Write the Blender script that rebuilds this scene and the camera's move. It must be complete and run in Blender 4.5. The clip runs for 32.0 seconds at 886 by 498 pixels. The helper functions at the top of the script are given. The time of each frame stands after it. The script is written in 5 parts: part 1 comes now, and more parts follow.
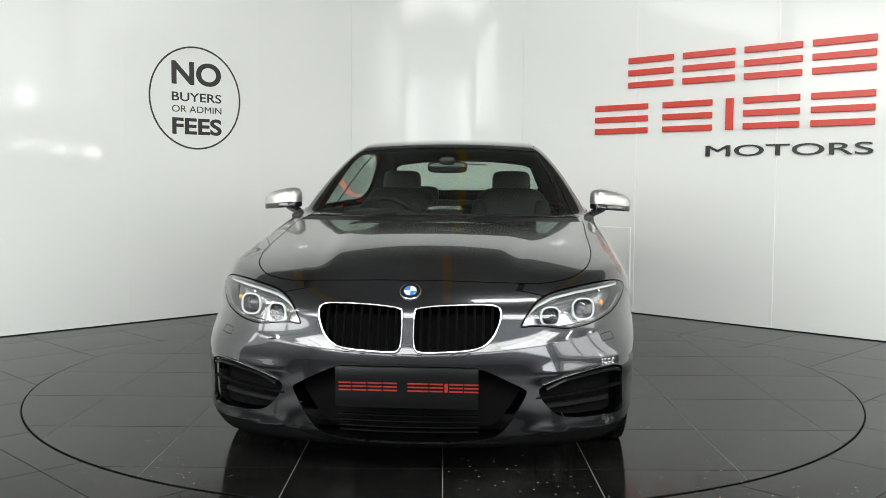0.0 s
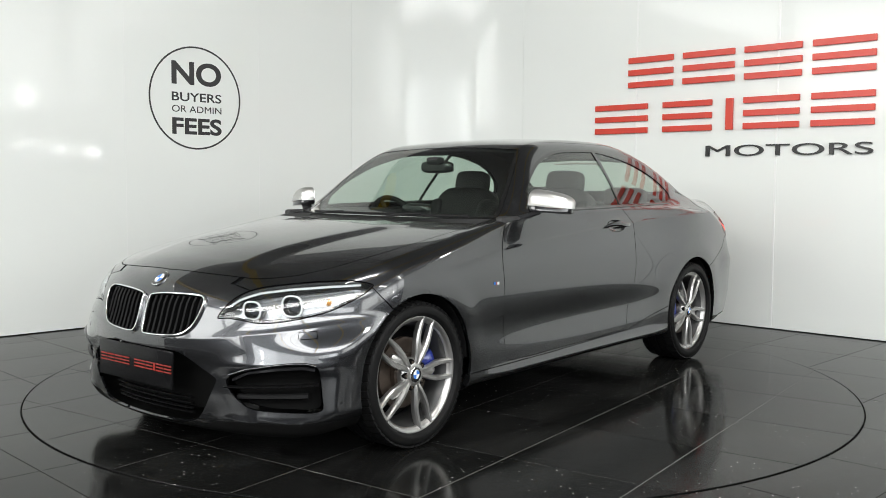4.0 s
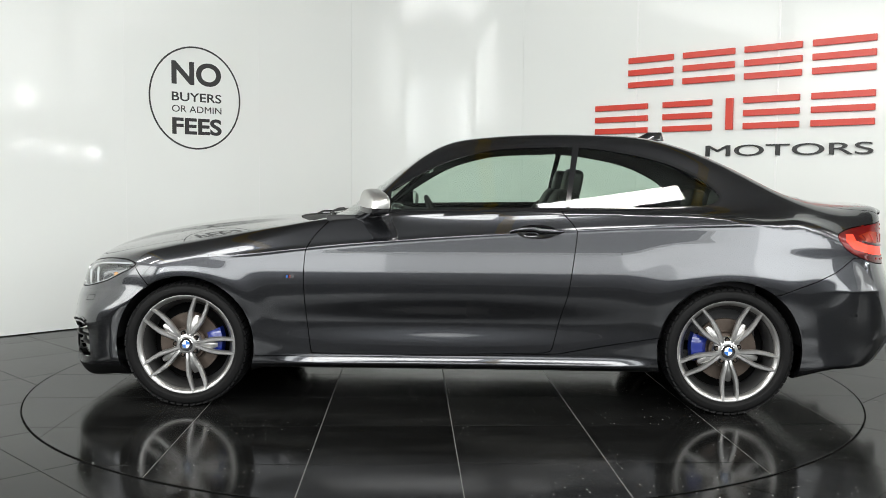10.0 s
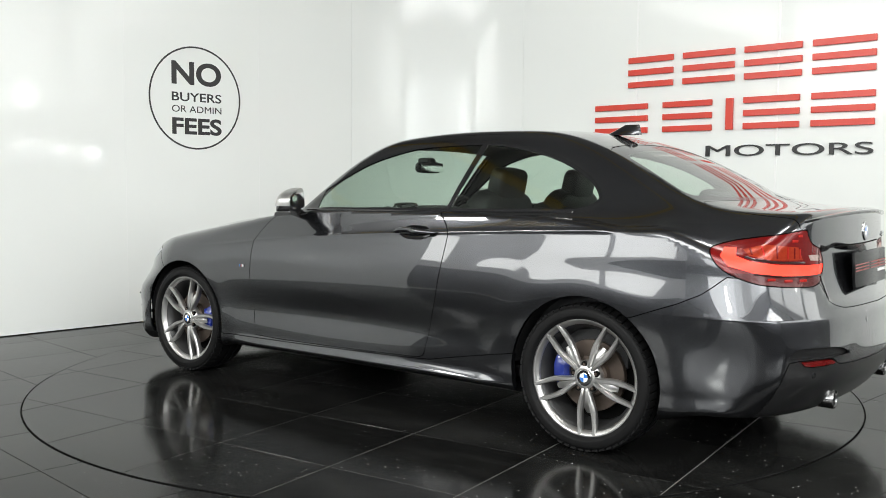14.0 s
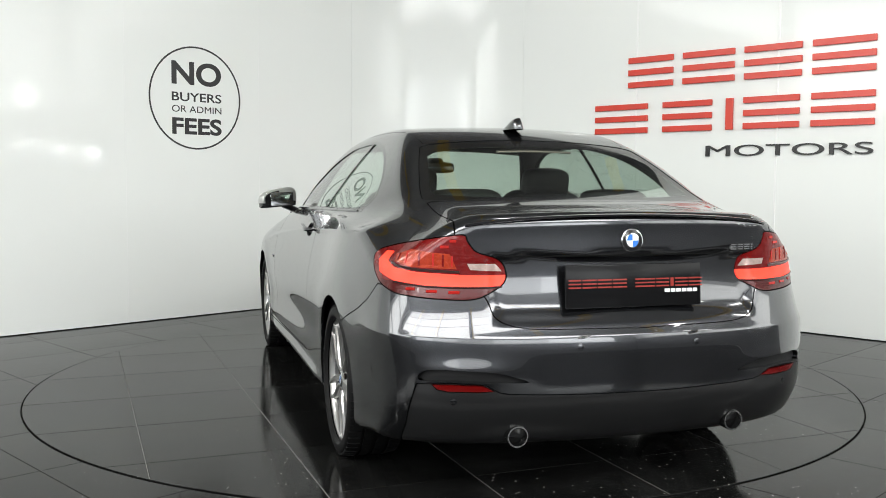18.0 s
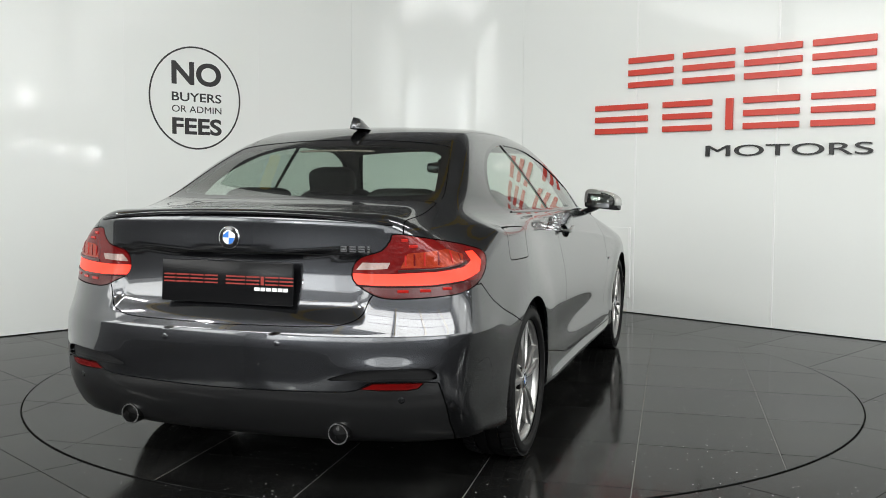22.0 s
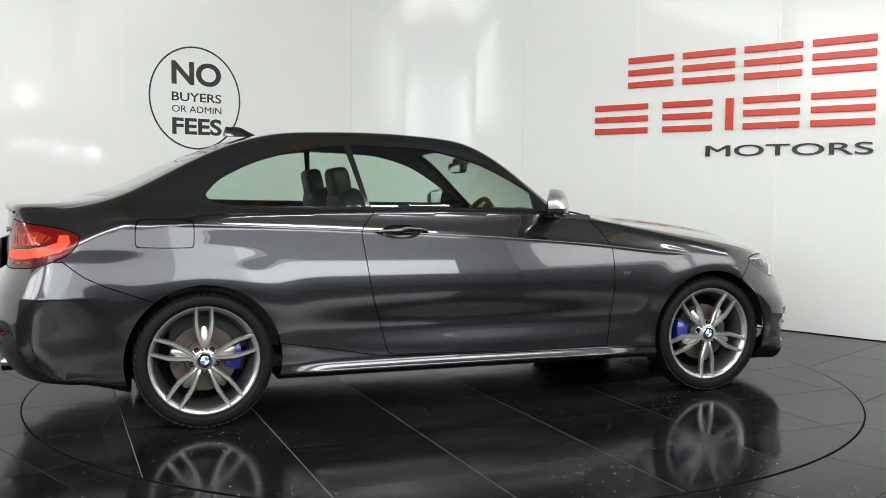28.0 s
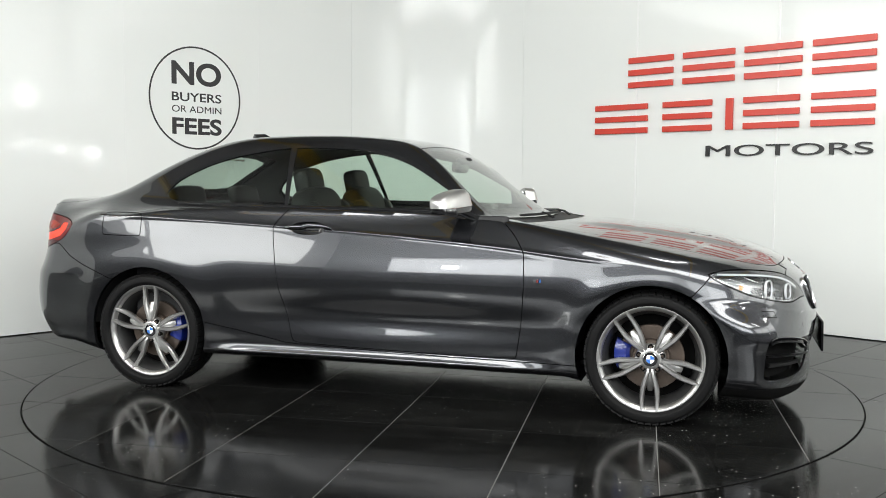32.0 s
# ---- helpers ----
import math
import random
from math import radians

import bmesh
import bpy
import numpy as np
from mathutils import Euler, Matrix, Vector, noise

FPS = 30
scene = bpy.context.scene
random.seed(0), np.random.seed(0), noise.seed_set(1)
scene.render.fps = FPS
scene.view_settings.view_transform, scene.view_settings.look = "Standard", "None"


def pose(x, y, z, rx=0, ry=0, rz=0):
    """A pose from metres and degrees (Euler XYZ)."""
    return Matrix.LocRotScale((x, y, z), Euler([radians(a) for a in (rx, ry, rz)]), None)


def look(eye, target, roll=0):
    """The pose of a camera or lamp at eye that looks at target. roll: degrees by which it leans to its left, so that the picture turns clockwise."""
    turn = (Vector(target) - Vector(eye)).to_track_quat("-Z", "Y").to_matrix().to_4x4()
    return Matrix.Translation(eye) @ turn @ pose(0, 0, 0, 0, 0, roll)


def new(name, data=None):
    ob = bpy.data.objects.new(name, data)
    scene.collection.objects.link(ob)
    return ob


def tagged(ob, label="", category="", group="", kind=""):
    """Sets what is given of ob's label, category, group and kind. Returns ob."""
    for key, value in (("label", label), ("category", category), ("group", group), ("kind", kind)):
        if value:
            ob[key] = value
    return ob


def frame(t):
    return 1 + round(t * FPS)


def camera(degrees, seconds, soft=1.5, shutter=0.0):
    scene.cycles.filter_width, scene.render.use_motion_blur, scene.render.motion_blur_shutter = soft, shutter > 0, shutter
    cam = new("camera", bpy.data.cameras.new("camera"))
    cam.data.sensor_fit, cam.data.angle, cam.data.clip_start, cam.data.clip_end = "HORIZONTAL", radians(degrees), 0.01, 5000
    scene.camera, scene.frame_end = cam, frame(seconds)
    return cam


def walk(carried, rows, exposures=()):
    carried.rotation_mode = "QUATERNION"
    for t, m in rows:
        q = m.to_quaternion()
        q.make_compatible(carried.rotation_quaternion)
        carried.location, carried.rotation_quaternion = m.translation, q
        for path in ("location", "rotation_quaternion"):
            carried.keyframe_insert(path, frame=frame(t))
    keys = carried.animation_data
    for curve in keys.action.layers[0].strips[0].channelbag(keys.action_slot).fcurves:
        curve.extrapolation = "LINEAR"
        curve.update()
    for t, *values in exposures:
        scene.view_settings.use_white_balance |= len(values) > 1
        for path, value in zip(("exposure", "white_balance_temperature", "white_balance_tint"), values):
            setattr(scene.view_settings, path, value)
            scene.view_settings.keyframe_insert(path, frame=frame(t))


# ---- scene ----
SECONDS = 32.0
TURN = 8.8254            # degrees a second, clockwise from above
HEAD0 = -94.51           # heading of the car at the start
OFF = Vector((-.0889, .0255, 0))   # car's axle middle on the turntable


def sense(t):
    """How far the turntable has turned, in degrees: it is just getting under way at the start."""
    return TURN * t + .35 * math.exp(-t / .35)


cam = camera(51.03, SECONDS, soft=.9)
CAM_POSE = Matrix.Translation((0, -5.444, 1.1316)) @ Euler((radians(90 - 4.069), 0, radians(.056))).to_matrix().to_4x4() @ pose(0, 0, 0, 0, 0, .33)
walk(cam, [(0, CAM_POSE), (SECONDS, CAM_POSE)], [(0, 0.70), (.4, 0.64), (3, 0.70), (6, 0.84), (7, 0.82), (9, 0.58), (10, 0.74), (12, 0.82), (17, 0.86), (18, 0.80), (20, 0.58), (22, 0.60), (25, 0.78), (28, 0.68), (29, 0.64), (31, 0.82), (SECONDS, 0.80)])

# ---- world and lights ----
world = bpy.data.worlds.new("hall_air")
scene.world = world
world.use_nodes = True
world.node_tree.nodes["Background"].inputs[0].default_value = (.8, .85, .9, 1)
world.node_tree.nodes["Background"].inputs[1].default_value = .01


def area(name, eye, target, w, h, power, colour=(.995, .985, .945)):
    d = bpy.data.lights.new(name, "AREA")
    d.shape, d.size, d.size_y, d.energy, d.color = "RECTANGLE", w, h, power, colour
    ob = new(name, d)
    ob.matrix_world = look(eye, target)
    return tagged(ob, "white ceiling strip light, lit", "light", "hall lights", "structure")


HALL_TOP = 5.6
# unseen daylight panels added on the far wall to brighten the paintwork
for lx, power in ((-6.4, 92), (-3.2, 62), (0.0, 34), (3.2, 62), (6.4, 92)):
    d = area("added_daylight", (lx, -10.92, 2.90), (lx, 0, 2.5), 3.2, 1.9, power, (.95, .985, .99))
    tagged(d, "added daylight panel on the far hall wall, unseen", "light", "hall windows", "structure")
# unseen overhead panels added at the far end for broad soft reflections
for ly, power in ((-9.6, 48), (-8.6, 60), (-7.6, 58)):
    for lx in (-6.6, -4.0, -1.4, 1.4, 4.0, 6.6):
        d = area("added_roof_panel", (lx, ly, HALL_TOP - .2), (lx, ly - .001, 0), 2.54, .94, power, (.975, .985, .965))
        tagged(d, "added overhead light panel, unseen", "light", "roof lights", "structure")
# and more added on the side walls, to lift the car's flanks and the showroom walls
for lx in (-9.34, 9.34):
    for ly in (-8.7, -5.2, -1.7):
        d = area("added_daylight", (lx, ly, 3.75), (0, ly, 3.3), 3.14, 2.2, 90 if lx < 0 else 48, (.97, .985, .96))
        tagged(d, "added daylight panel on a side hall wall, unseen", "light", "hall windows", "structure")
panel = area("light_panel", (1.6, -2.85, HALL_TOP - .3), (1.6, -2.8501, 0), 1.9, .5, 46)
panel.matrix_world = Matrix.Translation((1.6, -2.85, HALL_TOP - .3)) @ Matrix.Rotation(radians(22), 4, "Z")
for lx in (-7.6, 7.6):
    for ly in (-5.4, -2.2, 1.0):
        area("ceiling_strip_light", (lx, ly, HALL_TOP - .3), (lx * .9, ly, 0), .30, 2.0, 36 if lx > 0 else 74)

# ---- materials ----
def material(name, colour, rough=.5, metal=0.0, coat=0.0, grain=0.0, scale=40.0, bump=0.0, bump_scale=200.0, rough_vary=0.0, spec=.5):
    """A principled surface with colour and roughness that vary at two scales, and fine relief."""
    m = bpy.data.materials.new(name)
    m.use_nodes = True
    t = m.node_tree
    b = t.nodes["Principled BSDF"]
    b.inputs["Base Color"].default_value = (*colour, 1)
    b.inputs["Roughness"].default_value = rough
    b.inputs["Metallic"].default_value = metal
    b.inputs["Coat Weight"].default_value = coat
    b.inputs["Coat Roughness"].default_value = .012
    b.inputs["Specular IOR Level"].default_value = spec
    co = t.nodes.new("ShaderNodeTexCoord").outputs["Object"]

    def noise_node(s, detail=4):
        n = t.nodes.new("ShaderNodeTexNoise")
        n.inputs["Scale"].default_value, n.inputs["Detail"].default_value = s, detail
        t.links.new(co, n.inputs["Vector"])
        return n.outputs["Fac"]
    if grain:
        f = t.nodes.new("ShaderNodeMath")
        f.operation = "MULTIPLY_ADD"
        f.inputs[1].default_value, f.inputs[2].default_value = .5, 0
        t.links.new(noise_node(scale), f.inputs[0])
        g = t.nodes.new("ShaderNodeMath")
        g.operation = "MULTIPLY_ADD"
        g.inputs[1].default_value = .5
        t.links.new(noise_node(scale / 9), g.inputs[0])
        t.links.new(f.outputs[0], g.inputs[2])
        mix = t.nodes.new("ShaderNodeMix")
        mix.data_type = "RGBA"
        mix.inputs[6].default_value = (*[max(0, c * (1 - 2 * grain)) for c in colour], 1)
        mix.inputs[7].default_value = (*[min(1, c * (1 + 2 * grain)) for c in colour], 1)
        t.links.new(g.outputs[0], mix.inputs[0])
        t.links.new(mix.outputs[2], b.inputs["Base Color"])
    if rough_vary:
        r = t.nodes.new("ShaderNodeMapRange")
        r.inputs[1].default_value, r.inputs[2].default_value = .35, .7
        r.inputs[3].default_value, r.inputs[4].default_value = max(0, rough - rough_vary), rough + rough_vary
        t.links.new(noise_node(scale / 14, 6), r.inputs[0])
        t.links.new(r.outputs[0], b.inputs["Roughness"])
    if bump:
        u = t.nodes.new("ShaderNodeBump")
        u.inputs["Strength"].default_value, u.inputs["Distance"].default_value = bump, .002
        t.links.new(noise_node(bump_scale), u.inputs["Height"])
        t.links.new(u.outputs[0], b.inputs["Normal"])
    return m


def clear(name, tint, gloss=1.0, rough=.0, base=.07):
    """Thin glass: sees through, with mirror gloss that grows towards grazing."""
    m = bpy.data.materials.new(name)
    m.use_nodes = True
    t = m.node_tree
    t.nodes.clear()
    out, mix = t.nodes.new("ShaderNodeOutputMaterial"), t.nodes.new("ShaderNodeMixShader")
    a, g, f = t.nodes.new("ShaderNodeBsdfTransparent"), t.nodes.new("ShaderNodeBsdfGlossy"), t.nodes.new("ShaderNodeLayerWeight")
    a.inputs[0].default_value, g.inputs[0].default_value, g.inputs[1].default_value = (*tint, 1), (gloss, gloss, gloss, 1), rough
    f.inputs[0].default_value = .5
    pw = t.nodes.new("ShaderNodeMath")
    pw.operation, pw.inputs[1].default_value = "POWER", 4.0
    t.links.new(f.outputs["Facing"], pw.inputs[0])
    sc = t.nodes.new("ShaderNodeMath")
    sc.operation, sc.inputs[1].default_value, sc.inputs[2].default_value = "MULTIPLY_ADD", .9, base
    t.links.new(pw.outputs[0], sc.inputs[0])
    t.links.new(sc.outputs[0], mix.inputs[0])
    t.links.new(a.outputs[0], mix.inputs[1])
    t.links.new(g.outputs[0], mix.inputs[2])
    t.links.new(mix.outputs[0], out.inputs[0])
    return m


def glow(name, colour, strength):
    m = material(name, colour, .4)
    b = m.node_tree.nodes["Principled BSDF"]
    b.inputs["Emission Color"].default_value, b.inputs["Emission Strength"].default_value = (*colour, 1), strength
    return m


PAINT = material("grey_metallic_paint", (.038, .0395, .044), .24, .92, 1.0, .06, 900)
PAINT.node_tree.nodes["Principled BSDF"].inputs["Coat IOR"].default_value = 1.6
TRIM = material("gloss_black_trim", (.008, .008, .009), .12, 0, .6, .05, 60)
RUBBER = material("black_rubber", (.010, .010, .0105), .75, grain=.15, scale=60, bump=.25, bump_scale=400, spec=.15)
PLASTIC = material("black_plastic", (.007, .007, .0074), .5, grain=.15, scale=90, bump=.3, bump_scale=700, spec=.2)
SEAM = material("dark_gap", (.003, .003, .003), .9, grain=.1, spec=.1)
CHROME = material("chrome", (.80, .81, .82), .14, 1.0, grain=.02)
SILVER = material("satin_silver_paint", (.50, .50, .49), .34, .85, .15, .03, 500)
ALLOY = material("ferric_grey_alloy", (.44, .435, .427), .32, .9, .15, .05, 120)
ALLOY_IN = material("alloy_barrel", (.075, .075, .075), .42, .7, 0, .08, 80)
TYRE = material("tyre_rubber", (.0065, .0065, .0067), .55, grain=.2, scale=50, bump=.3, bump_scale=300, spec=.12)
STEEL = material("brake_steel", (.10, .078, .064), .45, .7, 0, .2, 60, rough_vary=.1)
BLUE = material("blue_caliper_paint", (.006, .019, .18), .3, 0, .7, .05)
WHITE_BADGE = material("white_enamel", (.8, .82, .85), .25, 0, .8, .02)
BLUE_BADGE = material("blue_enamel", (.03, .16, .55), .25, 0, .8, .02)
GLASS = clear("tinted_side_glass", (.77, .87, .80), 1.0)
SCREEN = clear("windscreen_glass", (.70, .79, .73), 1.0)
DARK_GLASS = clear("rear_glass", (.70, .79, .73), 1.0)
LENS = clear("headlight_lens", (.93, .94, .95), 1.0, base=.05)
SLAT = material("gloss_black_slat", (.004, .004, .0042), .30, 0, 0, .05, spec=.10)
FRIT = material("black_glass_border", (.006, .006, .006), .1, 0, .3, .05)
LAMP_RED = material("red_lamp_lens", (.115, .002, .002), .2, .15, .25, .3, 45, bump=.5, bump_scale=70, spec=.3)
LAMP_DARK = material("dark_red_lamp_lens", (.055, .0015, .0015), .2, .15, .25, .3, 45, bump=.5, bump_scale=70, spec=.3)
LAMP_AMBER = material("orange_lamp_lens", (.26, .022, .005), .22, .25, .3, .45, 60, bump=.6, bump_scale=60, spec=.3)
LAMP_BLACK = material("dark_lamp_divider", (.012, .001, .001), .3, 0, .5, .1, 60)
LAMP_GLINT = material("bright_red_prism", (.42, .012, .008), .25, .3, .3, .3, 90)
LAMP_CLEAR = material("clear_lamp_lens", (.40, .30, .27), .2, .4, .4, .3, 140, bump=.4, bump_scale=120)
LAMP_LIT = glow("lit_red_light_bar", (1.0, .035, .012), .42)
RING_WHITE = material("white_light_guide", (.66, .68, .69), .2, 0, .6, .02)
AMBER = material("amber_reflector", (.75, .36, .10), .2, .3, 1.0, .05)
BOWL = material("headlight_bowl", (.58, .59, .60), .18, .75, .3, .1, 60, bump=.5, bump_scale=38)
LEATHER = material("black_leather", (.008, .0078, .0076), .5, grain=.2, scale=30, bump=.3, bump_scale=250, spec=.25)
LINER = material("anthracite_headliner", (.03, .03, .031), .9, grain=.2, scale=80, bump=.2)
DASH = material("soft_black_dashboard", (.017, .017, .018), .65, grain=.2, scale=70, bump=.3, bump_scale=500)
RED_SIGN = material("red_acrylic", (.60, .038, .018), .32, grain=.04, scale=8)
BLACK_SIGN = material("black_acrylic", (.012, .012, .013), .35, grain=.1, scale=8)
RED_INK = material("red_plate_print", (.24, .016, .01), .35, grain=.04, scale=30)
WHITE_INK = material("white_plate_print", (.75, .75, .75), .35, grain=.04, scale=30)
PLATE = material("black_plate_acrylic", (.006, .006, .0065), .2, 0, 0, .05, 20, spec=.12)
WALL = material("white_gloss_wall_panel", (.80, .82, .80), .08, grain=.012, scale=1.2, rough_vary=.015, spec=.26)
WALL_TRIM = material("white_joint_strip", (.82, .83, .82), .3, grain=.02)
HALL_WALL = material("pale_hall_wall", (.66, .67, .66), .7, grain=.06, scale=3)
HALL_MID = material("grey_hall_wall", (.22, .22, .22), .7, grain=.1, scale=3)
HALL_DARK = material("dark_hall_wall", (.09, .09, .095), .7, grain=.15, scale=3)
CEIL = material("grey_hall_ceiling", (.30, .30, .30), .8, grain=.15, scale=2)
YELLOW = material("yellow_girder_paint", (.55, .36, .03), .5, grain=.1, scale=6)
GROUT = material("pale_grout", (.20, .20, .19), .7, grain=.15, scale=25)
GAP = material("turntable_gap", (.003, .003, .003), .9, grain=.1, spec=.03)


def tile_material():
    m = material("polished_dark_tile", (.0065, .0066, .0064), .13, grain=.42, scale=5, rough_vary=.06, bump=.04, bump_scale=14, spec=.09)
    t = m.node_tree
    b = t.nodes["Principled BSDF"]
    # pale flecks
    v = t.nodes.new("ShaderNodeTexVoronoi")
    v.voronoi_dimensions = "2D"
    v.inputs["Scale"].default_value = 11
    co = t.nodes.new("ShaderNodeTexCoord").outputs["Object"]
    inf = t.nodes.new("ShaderNodeObjectInfo")
    add = t.nodes.new("ShaderNodeVectorMath")
    t.links.new(co, add.inputs[0])
    t.links.new(inf.outputs["Location"], add.inputs[1])
    t.links.new(add.outputs[0], v.inputs["Vector"])
    r = t.nodes.new("ShaderNodeMapRange")
    r.inputs[1].default_value, r.inputs[2].default_value, r.inputs[3].default_value, r.inputs[4].default_value = .026, .040, 1, 0
    t.links.new(v.outputs["Distance"], r.inputs[0])
    n = t.nodes.new("ShaderNodeTexNoise")
    n.inputs["Scale"].default_value = 1.1
    t.links.new(add.outputs[0], n.inputs["Vector"])
    k = t.nodes.new("ShaderNodeMapRange")
    k.inputs[1].default_value, k.inputs[2].default_value = .46, .60
    t.links.new(n.outputs["Fac"], k.inputs[0])
    x = t.nodes.new("ShaderNodeMath")
    x.operation = "MULTIPLY"
    t.links.new(r.outputs[0], x.inputs[0])
    t.links.new(k.outputs[0], x.inputs[1])
    mix = t.nodes.new("ShaderNodeMix")
    mix.data_type = "RGBA"
    old = b.inputs["Base Color"].links[0].from_socket
    t.links.new(x.outputs[0], mix.inputs[0])
    t.links.new(old, mix.inputs[6])
    mix.inputs[7].default_value = (.6, .6, .58, 1)
    # scuffed dust
    mp = t.nodes.new("ShaderNodeMapping")
    mp.inputs["Scale"].default_value, mp.inputs["Rotation"].default_value = (1.0, .32, 1.0), (0, 0, .6)
    t.links.new(add.outputs[0], mp.inputs["Vector"])
    du = t.nodes.new("ShaderNodeTexNoise")
    du.inputs["Scale"].default_value, du.inputs["Detail"].default_value, du.inputs["Roughness"].default_value = 2.4, 8, .68
    t.links.new(mp.outputs[0], du.inputs["Vector"])
    dr = t.nodes.new("ShaderNodeMapRange")
    dr.inputs[1].default_value, dr.inputs[2].default_value, dr.inputs[4].default_value = .48, .74, .75
    t.links.new(du.outputs["Fac"], dr.inputs[0])
    dm = t.nodes.new("ShaderNodeMix")
    dm.data_type = "RGBA"
    t.links.new(dr.outputs[0], dm.inputs[0])
    t.links.new(mix.outputs[2], dm.inputs[6])
    dm.inputs[7].default_value = (.026, .026, .025, 1)
    t.links.new(dm.outputs[2], b.inputs["Base Color"])
    return m


TILE = tile_material()


# ---- mesh tools ----
def finish(name, bm, mat, parent=None, label="", smooth=None):
    me = bpy.data.meshes.new(name)
    bmesh.ops.recalc_face_normals(bm, faces=bm.faces)
    bm.to_mesh(me)
    bm.free()
    for mt in (mat if isinstance(mat, (list, tuple)) else [mat]):
        me.materials.append(mt)
    if smooth is not None:
        me.polygons.foreach_set("use_smooth", [True] * len(me.polygons))
        me.set_sharp_from_angle(angle=radians(smooth))
    ob = new(name, me)
    if parent:
        ob.parent = parent
    if label:
        ob["label"] = label
    return ob


def part(name, bm, mat, parent, label="", smooth=35):
    return finish(name, bm, mat, parent, label, smooth)


def box(bm, c, s, m=None, bevel=0.0, seg=2):
    """A box of size s round c, its edges rounded by bevel; m turns it."""
    r = bmesh.ops.create_cube(bm, size=1)
    vs = r["verts"]
    bmesh.ops.scale(bm, verts=vs, vec=s)
    if bevel:
        es = list({e for v in vs for e in v.link_edges})
        g = bmesh.ops.bevel(bm, geom=es, offset=bevel, segments=seg, profile=.5, affect="EDGES")
        vs = list({v for f in g["faces"] for v in f.verts} | {v for v in vs if v.is_valid})
    mat = Matrix.Translation(c) @ (m or Matrix())
    bmesh.ops.transform(bm, matrix=mat, verts=vs)
    return vs


def boxed(*args, **kw):
    bm = bmesh.new()
    box(bm, *args, **kw)
    return bm


def lathe(bm, prof, n=48, axis="y", m=None, closed=False):
    """Turns (radius, along) pairs round an axis."""
    rows = []
    for r, a in prof:
        row = []
        for i in range(n):
            w = 2 * math.pi * i / n
            p = Vector((r * math.cos(w), a, r * math.sin(w))) if axis == "y" else Vector((a, r * math.cos(w), r * math.sin(w))) if axis == "x" else Vector((r * math.cos(w), r * math.sin(w), a))
            row.append(bm.verts.new(m @ p if m else p))
        rows.append(row)
    pairs = list(zip(rows[:-1], rows[1:])) + ([(rows[-1], rows[0])] if closed else [])
    for a, b in pairs:
        for i in range(n):
            j = (i + 1) % n
            bm.faces.new((a[i], a[j], b[j], b[i]))
    if not closed:
        for row, (r, _) in ((rows[0], prof[0]), (rows[-1], prof[-1])):
            if r < .004:
                bm.faces.new(row)
    return rows


def sweep(bm, path, size, up=Vector((0, 0, 1)), n=8, closed=False):
    """A rounded bar of size (across, up) along path; size may be a function of the place 0..1."""
    path = [Vector(p) for p in path]
    k = len(path)
    rings = []
    for i, p in enumerate(path):
        a = path[(i - 1) % k] if closed or i else path[0]
        b = path[(i + 1) % k] if closed or i < k - 1 else path[-1]
        d = (b - a).normalized()
        s = d.cross(up).normalized()
        u = s.cross(d)
        w, h = size(i / max(1, k - 1)) if callable(size) else size
        rings.append([bm.verts.new(p + s * (w / 2 * math.copysign(abs(math.cos(2 * math.pi * (j + .5) / n)) ** .7, math.cos(2 * math.pi * (j + .5) / n)))
                                   + u * (h / 2 * math.copysign(abs(math.sin(2 * math.pi * (j + .5) / n)) ** .7, math.sin(2 * math.pi * (j + .5) / n)))) for j in range(n)])
    seq = list(zip(rings[:-1], rings[1:])) + ([(rings[-1], rings[0])] if closed else [])
    for a, b in seq:
        for j in range(n):
            bm.faces.new((a[j], a[(j + 1) % n], b[(j + 1) % n], b[j]))
    if not closed:
        bm.faces.new(rings[0])
        bm.faces.new(rings[-1])
    return rings


def smooth_line(pts, per=6, closed=False):
    """Catmull-Rom through pts of any dimension."""
    p = [np.array(q, float) for q in pts]
    k = len(p)
    out = []
    for i in range(k if closed else k - 1):
        a = p[(i - 1) % k] if closed or i else 2 * p[0] - p[1]
        b, c = p[i], p[(i + 1) % k]
        d = p[(i + 2) % k] if closed or i < k - 2 else 2 * p[-1] - p[-2]
        for j in range(per):
            t = j / per
            out.append(.5 * (2 * b + (c - a) * t + (2 * a - 5 * b + 4 * c - d) * t * t + (3 * b - 3 * c + d - a) * t ** 3))
    if not closed:
        out.append(p[-1])
    return out


def prism(bm, ring, depth, m, bevel=0.0):
    """A flat outline (x, y) thickened by depth along z, placed by m."""
    lo = [bm.verts.new(m @ Vector((x, y, 0))) for x, y in ring]
    hi = [bm.verts.new(m @ Vector((x, y, depth))) for x, y in ring]
    bm.faces.new(lo[::-1])
    f = bm.faces.new(hi)
    n = len(ring)
    for i in range(n):
        bm.faces.new((lo[i], lo[(i + 1) % n], hi[(i + 1) % n], hi[i]))
    return f


